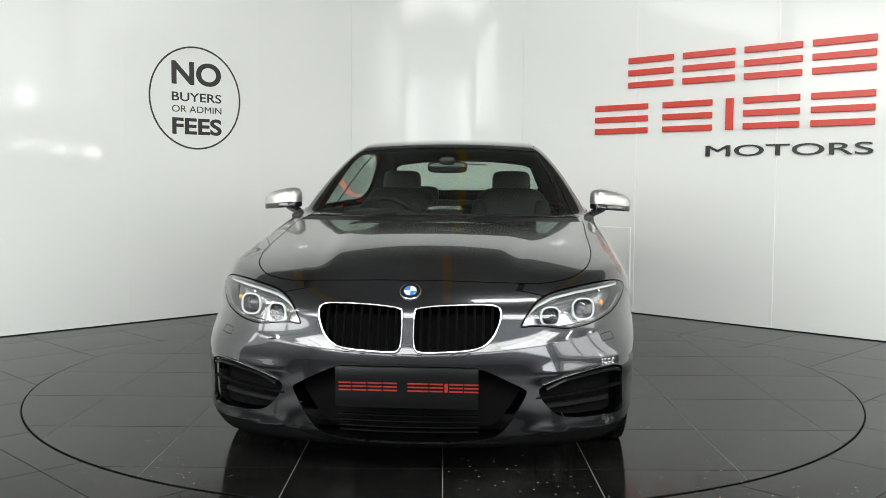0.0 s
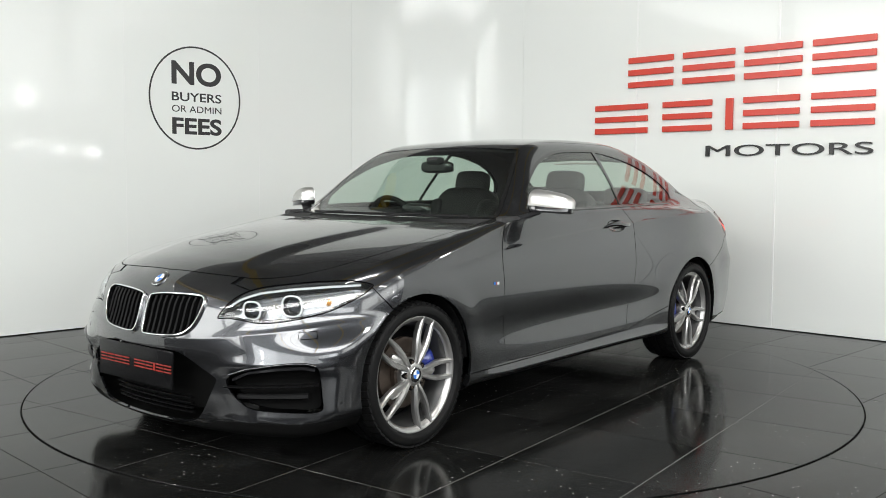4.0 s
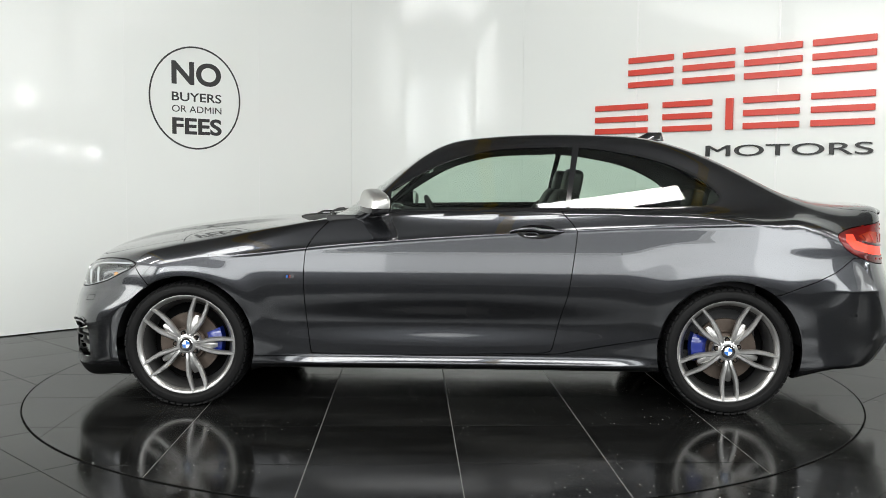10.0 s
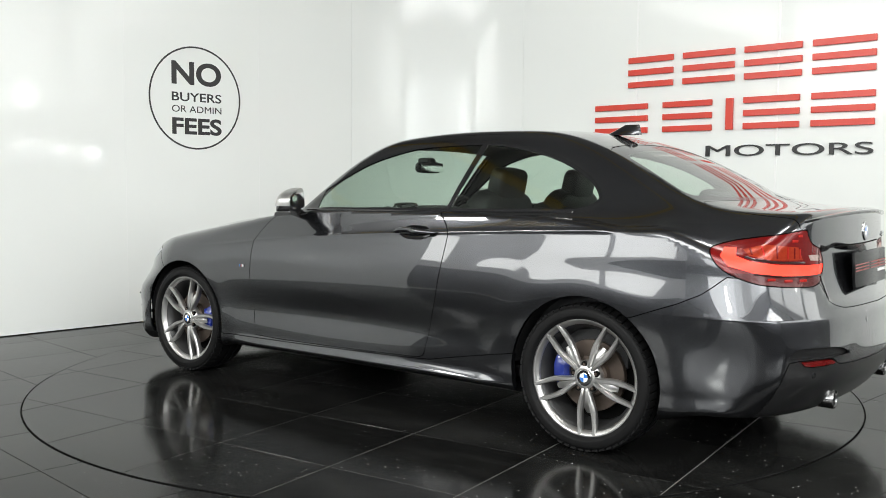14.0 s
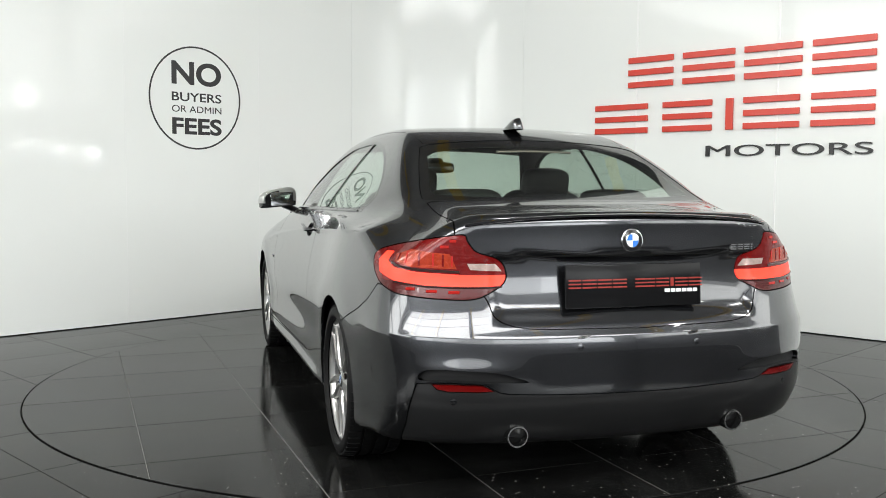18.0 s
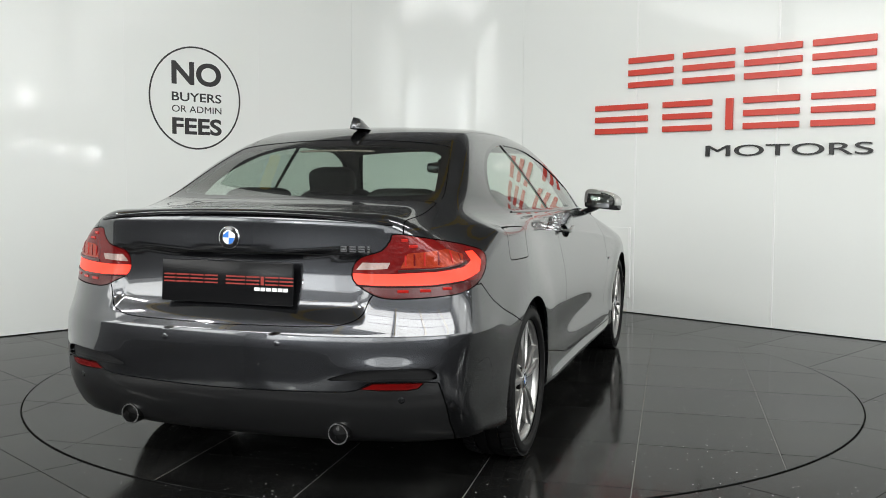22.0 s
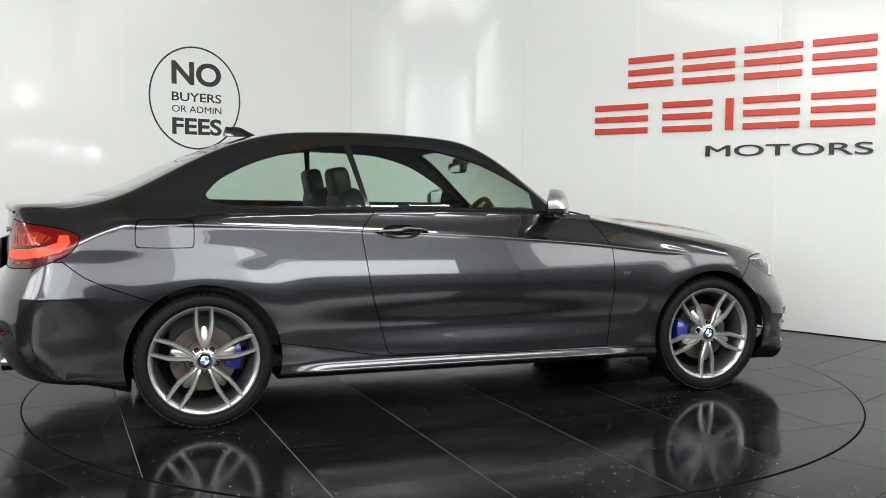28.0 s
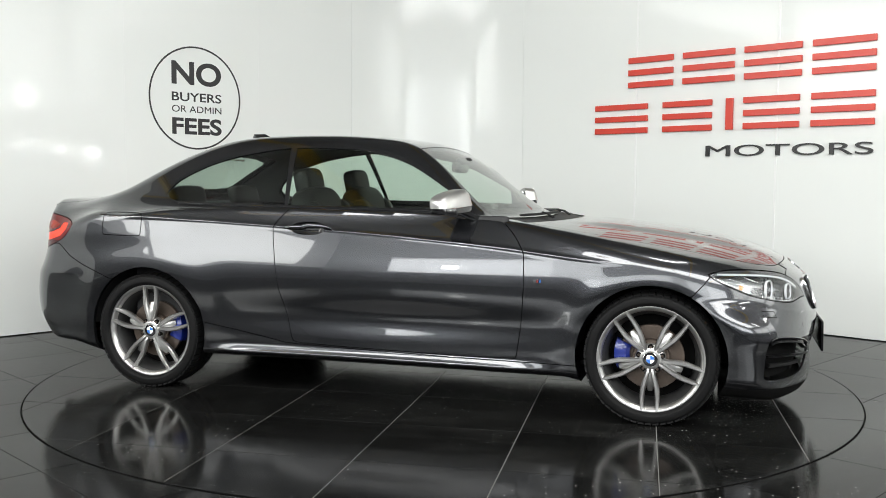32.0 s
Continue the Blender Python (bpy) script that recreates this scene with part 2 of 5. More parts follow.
def dome(bm, c, s, power, half=None, n=28, m=16):
    """A superellipsoid; half keeps z above or below its middle."""
    grid = []
    lo, hi = (-math.pi / 2, math.pi / 2) if half is None else (0, math.pi / 2) if half > 0 else (-math.pi / 2, 0)

    def pw(v):
        return math.copysign(abs(v) ** power, v)
    for i in range(m + 1):
        e = lo + (hi - lo) * i / m
        grid.append([bm.verts.new((c[0] + s[0] * pw(math.cos(e)) * pw(math.cos(w)), c[1] + s[1] * pw(math.cos(e)) * pw(math.sin(w)), c[2] + s[2] * pw(math.sin(e)))) for w in np.linspace(0, 2 * math.pi, n + 1)[:-1]])
    for a, b in zip(grid[:-1], grid[1:]):
        for j in range(n):
            bm.faces.new((a[j], a[(j + 1) % n], b[(j + 1) % n], b[j]))
    bmesh.ops.remove_doubles(bm, verts=bm.verts, dist=1e-5)
    return bm

# ---- the hall ----
LW0, LW1 = Vector((-3.225, 1.21, 0)), Vector((-1.978, 2.45, 0))
RW0, RW1 = Vector((1.659, 2.70, 0)), Vector((3.228, 1.23, 0))
LU, RU = (LW1 - LW0).normalized(), (RW1 - RW0).normalized()
UP = Vector((0, 0, 1))
LN, RN = Vector((LU.y, -LU.x, 0)), Vector((-abs(RU.y), -RU.x, 0))
CORNER = Vector((-.084, 4.333, 0))
WALL_H = 3.6


def on_wall(p0, u, n):
    """Wall space: x along the wall, y up, z out of it."""
    m = Matrix((u, UP, n)).transposed().to_4x4()
    m.translation = p0
    return m


LM, RM = on_wall(LW0, LU, LN), on_wall(RW0, RU, RN)


def panelled_wall(name, m, joints, label, strip=.016):
    """A backing wall with gloss panels before it and a raised strip on each joint."""
    bm = bmesh.new()
    prism(bm, [(joints[0], 0), (joints[-1], 0), (joints[-1], WALL_H), (joints[0], WALL_H)], .1, m @ Matrix.Translation((0, 0, -.115)))
    w = tagged(finish(name, bm, HALL_WALL), label, "wall", kind="structure")
    for a, b in zip(joints[:-1], joints[1:]):
        bm = bmesh.new()
        prism(bm, [(a + .002, .004), (b - .002, .004), (b - .002, WALL_H - .01), (a + .002, WALL_H - .01)], .012, m @ Matrix.Translation((0, 0, -.012)))
        finish("wall_panel", bm, WALL, w)
    for j in joints[1:-1]:
        bm = bmesh.new()
        box(bm, (j, WALL_H / 2, .001 - (.016 - strip) * .4), (strip, WALL_H - .02, .006), bevel=.0015, seg=1)
        bmesh.ops.transform(bm, matrix=m, verts=bm.verts)
        finish("joint_strip", bm, WALL_TRIM, w)
    return w


lc = (CORNER - LW0).dot(LU)
rc = (CORNER - RW0).dot(RU)
TAN = -1.245 - rc
panelled_wall("wall_west", LM, [-5.20, -3.96, -2.72, -1.48, -.24, 1.0, 2.24, lc - TAN], "white gloss panelled showroom wall behind the turntable", .006)
panelled_wall("wall_east", RM, [-1.245, .009, 1.268, 2.527, 3.786, 5.045, 6.304], "white gloss panelled showroom wall carrying the red sign")

# rounded corner between the two walls
c0, c1 = LM @ Vector((lc - TAN, 0, 0)), RM @ Vector((-1.245, 0, 0))
turn = math.acos(max(-1, min(1, LU.dot(RU))))
rad = TAN / math.tan(turn / 2)
centre = c0 + LN * rad
bm = bmesh.new()
rows = []
for k in range(33):
    v = Matrix.Rotation(-turn * k / 32, 3, "Z") @ (-LN)
    rows.append([bm.verts.new(centre + v * r + UP * z) for r, z in ((rad, .004), (rad, WALL_H - .01), (rad + .1, WALL_H - .01), (rad + .1, .004))])
for a, b in zip(rows[:-1], rows[1:]):
    for j in range(4):
        bm.faces.new((a[j], b[j], b[(j + 1) % 4], a[(j + 1) % 4]))
bm.faces.new(rows[0])
bm.faces.new(rows[-1])
tagged(finish("wall_corner", bm, WALL, smooth=40), "white gloss rounded wall panel in the corner", "wall", kind="structure")

# low service hatch with its white conduit
hatch = new("wall_hatch")
hatch.matrix_world = RM
tagged(hatch, "white flush service hatch low in the wall", "hatch")
part("hatch_panel", boxed((-.27, .38, .003), (.46, .74, .006), bevel=.002, seg=1), WALL, hatch)
part("conduit", boxed((-.026, .44, .010), (.022, .62, .016), bevel=.003, seg=1), WALL_TRIM, hatch, "white vertical conduit")

# hall behind the camera
FAR = -11.0


def slab(name, c, s, mat, label, cat):
    return tagged(finish(name, boxed(c, s), mat), label, cat, kind="structure")


slab("wall_south", (0, FAR - .1, 3.7), (19, .2, 3.8), HALL_MID, "grey upper hall wall", "wall")
slab("wall_south_dado", (0, FAR - .1, .9), (19, .2, 1.8), HALL_DARK, "dark lower hall wall", "wall")
slab("wall_hall_west", (-9.5, -3.2, 3.95), (.2, 15.6, 3.3), HALL_WALL, "pale upper side wall of the hall", "wall")
slab("wall_hall_west_dado", (-9.5, -3.2, 1.15), (.2, 15.6, 2.3), HALL_DARK, "dark lower side wall of the hall", "wall")
slab("wall_hall_east", (9.5, -3.2, 3.95), (.2, 15.6, 3.3), HALL_WALL, "pale upper side wall of the hall", "wall")
slab("wall_hall_east_dado", (9.5, -3.2, 1.15), (.2, 15.6, 2.3), HALL_DARK, "dark lower side wall of the hall", "wall")
slab("wall_north", (0, 4.62, 2.8), (19, .2, 5.6), HALL_DARK, "dark hall wall behind the showroom panels", "wall")
slab("ceiling", (0, -.85, HALL_TOP + .1), (19.2, 11.1, .2), CEIL, "dark hall ceiling", "ceiling")
slab("ceiling_south", (0, -8.75, HALL_TOP + .1), (19.2, 4.7, .2), CEIL, "dark hall ceiling by the far wall", "ceiling")
for gx in (-6.0, -2.9, 0.1, 2.9, 6.0):
    bm = bmesh.new()
    box(bm, (gx, -3.2, HALL_TOP - .16), (.16, 15.4, .02))
    box(bm, (gx, -3.2, HALL_TOP - .02), (.16, 15.4, .02))
    box(bm, (gx, -3.2, HALL_TOP - .09), (.02, 15.4, .14))
    tagged(finish("roof_girder", bm, YELLOW), "yellow painted steel roof girder", "girder", "roof girders", "structure")

# rails above and below the added daylight panels of the far wall
for wx in (-6.4, -3.2, 0.0, 3.2, 6.4):
    bm = bmesh.new()
    for fx, fz, sx, sz in ((0, .99, 3.19, .08), (0, -.99, 3.19, .08)):
        box(bm, (wx + fx, -10.88, 2.90 + fz), (sx, .07, sz))
    tagged(finish("window_frame", bm, WALL_TRIM), "white rails of an added daylight panel, unseen", "window", "hall windows", "structure")

# small lit wall lights of the hall
LIT = glow("lit_tube", (.97, 1.0, .97), 34)
for (wx, wy, wz), size in (((9.36, -4.3, 2.86), (.05, .10, .34)), ((9.36, -4.47, 1.86), (.05, .13, .07)), ((9.36, -4.05, 1.91), (.05, .26, .07)), ((9.36, -3.57, 1.74), (.05, .24, .10)),
                           ((9.36, -2.93, 1.71), (.05, .44, .07)), ((9.36, 2.09, 3.55), (.05, .10, .50)), ((9.36, 2.13, 2.50), (.05, .16, .40)), ((9.36, 1.04, 2.55), (.05, .08, .16)), ((-6.77, -10.94, 2.9), (.30, .05, .45))):
    bm = boxed((wx, wy, wz), size, bevel=.01)
    tagged(finish("wall_light", bm, LIT), "small lit white tube light on the hall wall", "light", "hall wall lights", "structure")

# fixed floor with its tiles, laid along the walls
bm = bmesh.new()
box(bm, (0, -3.2, -.107), (19.2, 15.8, .2))
ground = tagged(finish("floor", bm, GROUT), "dark polished tile floor", "floor", kind="structure")
FT = .605
tile_me = {}


def tile_mesh(ring, key, top, thick=.006):
    """A tile with a small chamfer round its top."""
    me = tile_me.get(key)
    if me is None:
        bm = bmesh.new()
        c = sum((Vector((x, y, 0)) for x, y in ring), Vector()) / len(ring)
        lo = [bm.verts.new((x, y, top - thick)) for x, y in ring]
        mid = [bm.verts.new((x, y, top - .0012)) for x, y in ring]
        hi = []
        for x, y in ring:
            d = (c - Vector((x, y, 0)))
            d = d.normalized() * .0012 if d.length else d
            hi.append(bm.verts.new((x + d.x, y + d.y, top)))
        n = len(ring)
        for a, b in ((lo, mid), (mid, hi)):
            for i in range(n):
                bm.faces.new((a[i], a[(i + 1) % n], b[(i + 1) % n], b[i]))
        bm.faces.new(hi)
        bmesh.ops.recalc_face_normals(bm, faces=bm.faces)
        me = bpy.data.meshes.new("tile")
        bm.to_mesh(me)
        bm.free()
        me.materials.append(TILE)
        if key:
            tile_me[key] = me
    return me


h = FT / 2 - .0015
SQUARE = [(-h, -h), (h, -h), (h, h), (-h, h)]
fm = Matrix.Rotation(radians(45.2), 4, "Z")
inv = fm.inverted()
far_v, far_f = [], []
for i in range(-27, 28):
    for j in range(-27, 28):
        c = fm @ Vector(((i + .5) * FT + .58, (j + .5) * FT + .40, 0))
        if c.y < -10.7 or abs(c.x) > 9.1 or (c - LW0).dot(LN) < -.28 or (c - RW0).dot(RN) < -.28 or c.length < 1.7:
            continue
        if c.y < -5.6 or abs(c.x) > 4.4 or not (-7 <= i < 9 and -7 <= j < 7):
            k = len(far_v)
            far_v += [tuple(c + fm @ Vector((x, y, z))) for z in (-.0095, -.0035) for x, y in SQUARE]
            far_f += [[k + 4, k + 5, k + 6, k + 7]] + [[k + n, k + (n + 1) % 4, k + 4 + (n + 1) % 4, k + 4 + n] for n in range(4)]
            continue
        o = new("tile", tile_mesh(SQUARE, "floor", -.0035))
        o.matrix_world = Matrix.Translation(c) @ fm
        o.parent = ground

me = bpy.data.meshes.new("far_tiling")
me.from_pydata(far_v, [], far_f)
me.materials.append(TILE)
field = new("far_tiling", me)
field.parent = ground
tagged(field, kind="stuff")

# ---- turntable ----
DISC = 2.281
turntable = tagged(new("turntable"), "round turntable tiled in polished dark stone, car on it", "turntable")
bm = bmesh.new()
lathe(bm, [(.001, -.004), (DISC - .012, -.004), (DISC - .012, -.0012), (.001, -.0012)], 160, "z")
part("disc", bm, GROUT, turntable, smooth=None)
bm = bmesh.new()
lathe(bm, [(DISC - .002, -.0032), (DISC + .005, -.0032), (DISC + .005, -.0020), (DISC - .002, -.0020)], 160, "z", closed=True)
tagged(finish("turntable_gap", bm, GAP), "black circular gap round the turntable", "gap", kind="structure")


def clip_convex(ring, circle):
    """The part of a convex ring inside a convex circle."""
    out = [np.array(p) for p in ring]
    for a, b in zip(circle, circle[1:] + circle[:1]):
        a, b = np.array(a), np.array(b)
        nrm = np.array([-(b - a)[1], (b - a)[0]])
        nxt = []
        for p, q in zip(out, out[1:] + out[:1]):
            dp, dq = (p - a) @ nrm, (q - a) @ nrm
            if dp >= 0:
                nxt.append(p)
            if dp * dq < 0:
                nxt.append(p + (q - p) * dp / (dp - dq))
        out = nxt
        if len(out) < 3:
            return []
    return out


TX, TY = .588, .610
circle = [((DISC - .003) * math.cos(2 * math.pi * k / 120), (DISC - .003) * math.sin(2 * math.pi * k / 120)) for k in range(120)]
for i in range(-4, 4):
    for j in range(-4, 4):
        x0, y0 = i * TX + .0015, j * TY + .0015
        x1, y1 = (i + 1) * TX - .0015, (j + 1) * TY - .0015
        ring = [(x0, y0), (x1, y0), (x1, y1), (x0, y1)]
        far = max(math.hypot(*p) for p in ring)
        if far > DISC - .004:
            ring = clip_convex(ring, circle)
        if len(ring) < 3:
            continue
        ring = [tuple(p) for p in ring]
        cx, cy = sum(p[0] for p in ring) / len(ring), sum(p[1] for p in ring) / len(ring)
        local = [(x - cx, y - cy) for x, y in ring]
        o = new("tile", tile_mesh(local, "disc" if far <= DISC - .004 else "", 0.0, .002))
        o.location = (cx, cy, 0)
        o.parent = turntable

# ---- signs on the walls ----
def lettering(name, text, mat, m, x0, x1, y0, y1, depth, parent, bold=0.0):
    """Built-in font, fitted to a box in wall space."""
    c = bpy.data.curves.new(name, "FONT")
    c.body, c.extrude, c.offset = text, .5, bold
    tmp = bpy.data.objects.new(name, c)
    scene.collection.objects.link(tmp)
    me = bpy.data.meshes.new_from_object(tmp.evaluated_get(bpy.context.evaluated_depsgraph_get()))
    bpy.data.objects.remove(tmp)
    co = np.empty(len(me.vertices) * 3)
    me.vertices.foreach_get("co", co)
    co = co.reshape(-1, 3)
    lo, hi = co.min(0), co.max(0)
    t = (co - lo) / (hi - lo)
    co[:] = np.stack([x0 + t[:, 0] * (x1 - x0), y0 + t[:, 1] * (y1 - y0), t[:, 2] * depth], -1)
    me.vertices.foreach_set("co", co.ravel())
    me.update()
    me.materials.append(mat)
    ob = new(name, me)
    if parent:
        ob.parent = parent
    else:
        ob.matrix_world = m
    return ob


fees = new("wall_decal")
fees.matrix_world = LM
tagged(fees, "round black lettered decal on the white wall", "sign")
bm = bmesh.new()
rows = []
for r, z in ((.411, .0005), (.411, .0025), (.425, .0025), (.425, .0005)):
    rows.append([bm.verts.new((1.626 + r * math.cos(2 * math.pi * k / 96), 1.823 + r * math.sin(2 * math.pi * k / 96), z)) for k in range(96)])
for a, b in zip(rows, rows[1:] + rows[:1]):
    for k in range(96):
        bm.faces.new((a[k], a[(k + 1) % 96], b[(k + 1) % 96], b[k]))
part("ring", bm, BLACK_SIGN, fees, smooth=None)
for text, y0, y1, bold in (("NO", 1.927, 2.120, .03), ("BUYERS", 1.793, 1.866, .012), ("OR ADMIN", 1.702, 1.757, 0.0), ("FEES", 1.520, 1.658, .03)):
    lettering("lettering", text, BLACK_SIGN, None, 1.404, 1.864, y0, y1, .002, fees, bold)

sign = new("wall_sign")
sign.matrix_world = RM
tagged(sign, "raised red and black acrylic company sign on the wall", "sign")


def sign_bars(x0, x1, y0, y1):
    bm = bmesh.new()
    if x1 - x0 < .1:
        box(bm, ((x0 + x1) / 2, (y0 + y1) / 2, .016), (x1 - x0, y1 - y0, .022), bevel=.002, seg=1)
    else:
        th = (y1 - y0) * .19
        for k in range(3):
            box(bm, ((x0 + x1) / 2, y0 + th / 2 + k * (y1 - y0 - th) / 2, .016), (x1 - x0, th, .022), bevel=.002, seg=1)
    part("bar", bm, RED_SIGN, sign)


for x0, x1 in ((-.064, .366), (.458, .914), (.997, 1.458), (1.538, 1.998)):
    sign_bars(x0, x1, 1.963, 2.222)
for x0, x1 in ((-.40, .13), (.278, .727), (.850, .911), (.999, 1.449), (1.539, 2.002)):
    sign_bars(x0, x1, 1.573, 1.825)
lettering("lettering", "MOTORS", BLACK_SIGN, None, .680, 1.997, 1.360, 1.450, .018, sign, 0.0)

# ---- the car's form: x forward, y to its left, z up, from the middle of the wheelbase ----
def spline(*pts):
    """Natural cubic through (x, y) pairs, straight beyond the ends."""
    p = sorted(pts)
    x, y = np.array([a for a, _ in p], float), np.array([b for _, b in p], float)
    n = len(x)
    h = np.diff(x)
    a = np.eye(n)
    r = np.zeros(n)
    for i in range(1, n - 1):
        a[i, i - 1:i + 2] = h[i - 1], 2 * (h[i - 1] + h[i]), h[i]
        r[i] = 6 * ((y[i + 1] - y[i]) / h[i] - (y[i] - y[i - 1]) / h[i - 1])
    m = np.linalg.solve(a, r)
    lo = (y[1] - y[0]) / h[0] - h[0] * (2 * m[0] + m[1]) / 6
    hi = (y[-1] - y[-2]) / h[-1] + h[-1] * (m[-2] + 2 * m[-1]) / 6

    def f(t):
        t = np.asarray(t, float)
        i = np.clip(np.searchsorted(x, t) - 1, 0, n - 2)
        u, w = x[i + 1] - t, t - x[i]
        k = h[i]
        v = (m[i] * u ** 3 + m[i + 1] * w ** 3) / (6 * k) + (y[i] / k - m[i] * k / 6) * u + (y[i + 1] / k - m[i + 1] * k / 6) * w
        return np.where(t < x[0], y[0] + lo * (t - x[0]), np.where(t > x[-1], y[-1] + hi * (t - x[-1]), v))
    return f


def step(t, a, b):
    t = np.clip((t - a) / (b - a), 0, 1)
    return t * t * (3 - 2 * t)


def smax(a, b, k):
    h = np.clip(0.5 + 0.5 * (a - b) / k, 0, 1)
    return a * h + b * (1 - h) + k * h * (1 - h)


def smin(a, b, k):
    return -smax(-a, -b, k)


def bell(t, c, w):
    return np.exp(-((t - c) / w) ** 2)


half_plan = spline((2.2, .845), (1.9, .868), (1.6, .884), (1.345, .891), (.8, .888), (0, .880), (-.6, .881), (-1.0, .888), (-1.345, .896), (-1.7, .880), (-2.0, .842), (-2.3, .78))
side_lean = spline((.12, .10), (.18, .045), (.215, .016), (.25, .009), (.285, .010), (.32, .009), (.45, .006), (.58, .0), (.68, .003), (.78, .018), (.86, .034), (.95, .054), (1.05, .080))
crease = spline((2.0, .70), (1.6, .735), (1.02, .775), (.74, .807), (.325, .845), (-.285, .886), (-1.06, .926), (-1.6, .945), (-2.3, .955))
low_top = spline((2.2, .62), (2.09, .70), (1.98, .760), (1.86, .803), (1.70, .844), (1.53, .875), (1.36, .899), (1.2, .917), (1.03, .933), (.85, .948), (.5, .974), (0, .985), (-.8, .986), (-1.1, .988), (-1.3, .996), (-1.5, 1.012), (-1.7, 1.033), (-1.9, 1.043), (-2.1, 1.040), (-2.3, 1.036))
nose_off = spline((.08, -.16), (.115, -.075), (.145, -.036), (.20, -.014), (.27, -.002), (.36, .0), (.46, -.003), (.56, -.026), (.66, -.056), (.74, -.11), (.85, -.24))
tail_off = spline((.15, .22), (.22, .12), (.30, .05), (.40, .004), (.50, .003), (.58, .010), (.66, .034), (.74, .060), (.82, .074), (.90, .079), (.96, .082), (1.02, .082), (1.1, .08))
cab_top = spline((1.2, .58), (.9, .80), (.70, .94), (.537, 1.055), (.373, 1.175), (.17, 1.306), (.045, 1.358), (-.119, 1.386), (-.282, 1.399), (-.48, 1.406), (-.77, 1.403), (-.94, 1.393), (-1.102, 1.362), (-1.267, 1.312), (-1.432, 1.247), (-1.598, 1.170), (-1.765, 1.089), (-1.898, 1.025), (-2.2, .88))
cab_taper = spline((.9, -.085), (.6, -.045), (.3, -.012), (0, .0), (-.5, .004), (-1.0, -.004), (-1.3, -.025), (-1.6, -.075), (-1.9, -.15))


def ridge(t, c, w, under=.11):
    """A fold line: highest at c, falling away steeply above and gently below it."""
    return np.exp(-np.sqrt((t - c) ** 2 + 9e-6) / np.where(t > c, w, under))


def body(x, y, z):
    """Below nought inside the coachwork, above it outside; y is taken as mirrored."""
    y = np.abs(y)
    # side
    zc = crease(x)
    side = y - (half_plan(x) - side_lean(z) * (1 - .35 * step(z, .7, .85) * step(x, -.8, -1.5)) - .24 * np.maximum(z - zc, 0) * step(x, 1.5, .7)
                + .0022 * bell(z, zc, .010) * step(x, 1.35, .9) * step(x, -2.0, -1.7)
                + .007 * bell(np.hypot(x - 1.345, z - .30), .39, .07) * step(z, .2, .4)
                + .007 * bell(np.hypot(x + 1.345, z - .30), .40, .12) * step(z, .2, .4)
                + .016 * bell(z, .236, .022) * step(np.abs(x + .05), 1.0, .72)
                - .019 * bell(z, .440, .090) * bell(x, .05, .85)
                + .007 * ridge(z, .575, .05) * step(x, 1.42, 1.72)
                + .012 * ridge(z, .617, .05) * step(x, -1.72, -1.98))
    # bonnet, belt and deck
    dome = .012 * step(y, .47 - .06 * (x - 1.2), .36 - .06 * (x - 1.2)) * step(x, 2.0, 1.6) * step(x, .85, 1.1)
    crown = .095 * step(x, .30, 1.35) + .05 * step(x, -1.2, -1.8)
    top = z - (low_top(x + .22 * y * y * step(x, .9, 1.8)) - crown * y * y + dome - np.maximum(y - .52, 0) ** 2 * (.42 * step(x, -1.0, -1.6) + 1.8 * step(x, -1.65, -2.1)))
    az = np.degrees(np.arctan2(y, np.maximum(x - 1.2, 1e-3)))
    nose = x - (2.13 + nose_off(z) - .30 * y ** 2 - .56 * y ** 6 * (1 - .6 * step(z, .62, .45))
                + .010 * ridge(z, .492 + .125 * y * y, .05) + .016 * ridge(z, .194, .035, .035) * step(az, 25, 32)
                + .010 * bell(z, .415, .03) * step(az, 25, 34))
    inset = .018 * step(y, .52, .47) * step(z, .902, .870) * step(z, .650, .715)
    az = np.degrees(np.arctan2(y, np.maximum(-1.3 - x, 1e-3)))
    tail = -x - (2.31 - tail_off(z) - inset - .16 * y ** 2 - .36 * y ** 6 + .013 * ridge(z, .617, .045)
                 + .012 * bell(z, .500, .045) * bell(az, 33, 9))
    low = smax(side, top * .9, .014 + .056 * step(x, .35, 1.4) + .016 * step(x, -1.2, -1.8))
    low = smax(low, nose * .8, .07)
    low = smax(low, tail * .85, .045)
    low = smax(low, .145 - .024 * step(x, 1.72, 1.95) + .060 * step(np.abs(x + .05), 1.2, .98) + .085 * step(x, -1.5, -1.9) - z, .03)
    # cabin
    sx = .16 * step(x, -.1, .5) - .16 * step(x, -.9, -1.6)
    xs = x + sx * y * y
    slope = (cab_top(xs + .01) - cab_top(xs - .01)) / .02
    roof = (z - (cab_top(xs) - .075 * y * y)) / np.sqrt(1 + slope ** 2)
    g = np.maximum(z - .985, -.008)
    glass = (y - (.79 - .60 * g - .35 * g * np.abs(g) + cab_taper(x))) * .85
    cab = smax(smax(smax(roof, glass, .045), .80 - z, .01), -1.98 - x, .05)
    return smin(low, cab, .025 + .07 * step(x, -1.0, -1.7))


def gradient(p, e=1e-4):
    x, y, z = p[..., 0], p[..., 1], p[..., 2]
    g = np.stack([body(x + e, y, z) - body(x - e, y, z), body(x, y + e, z) - body(x, y - e, z), body(x, y, z + e) - body(x, y, z - e)], -1)
    return g / np.maximum(np.linalg.norm(g, axis=-1, keepdims=True), 1e-9)



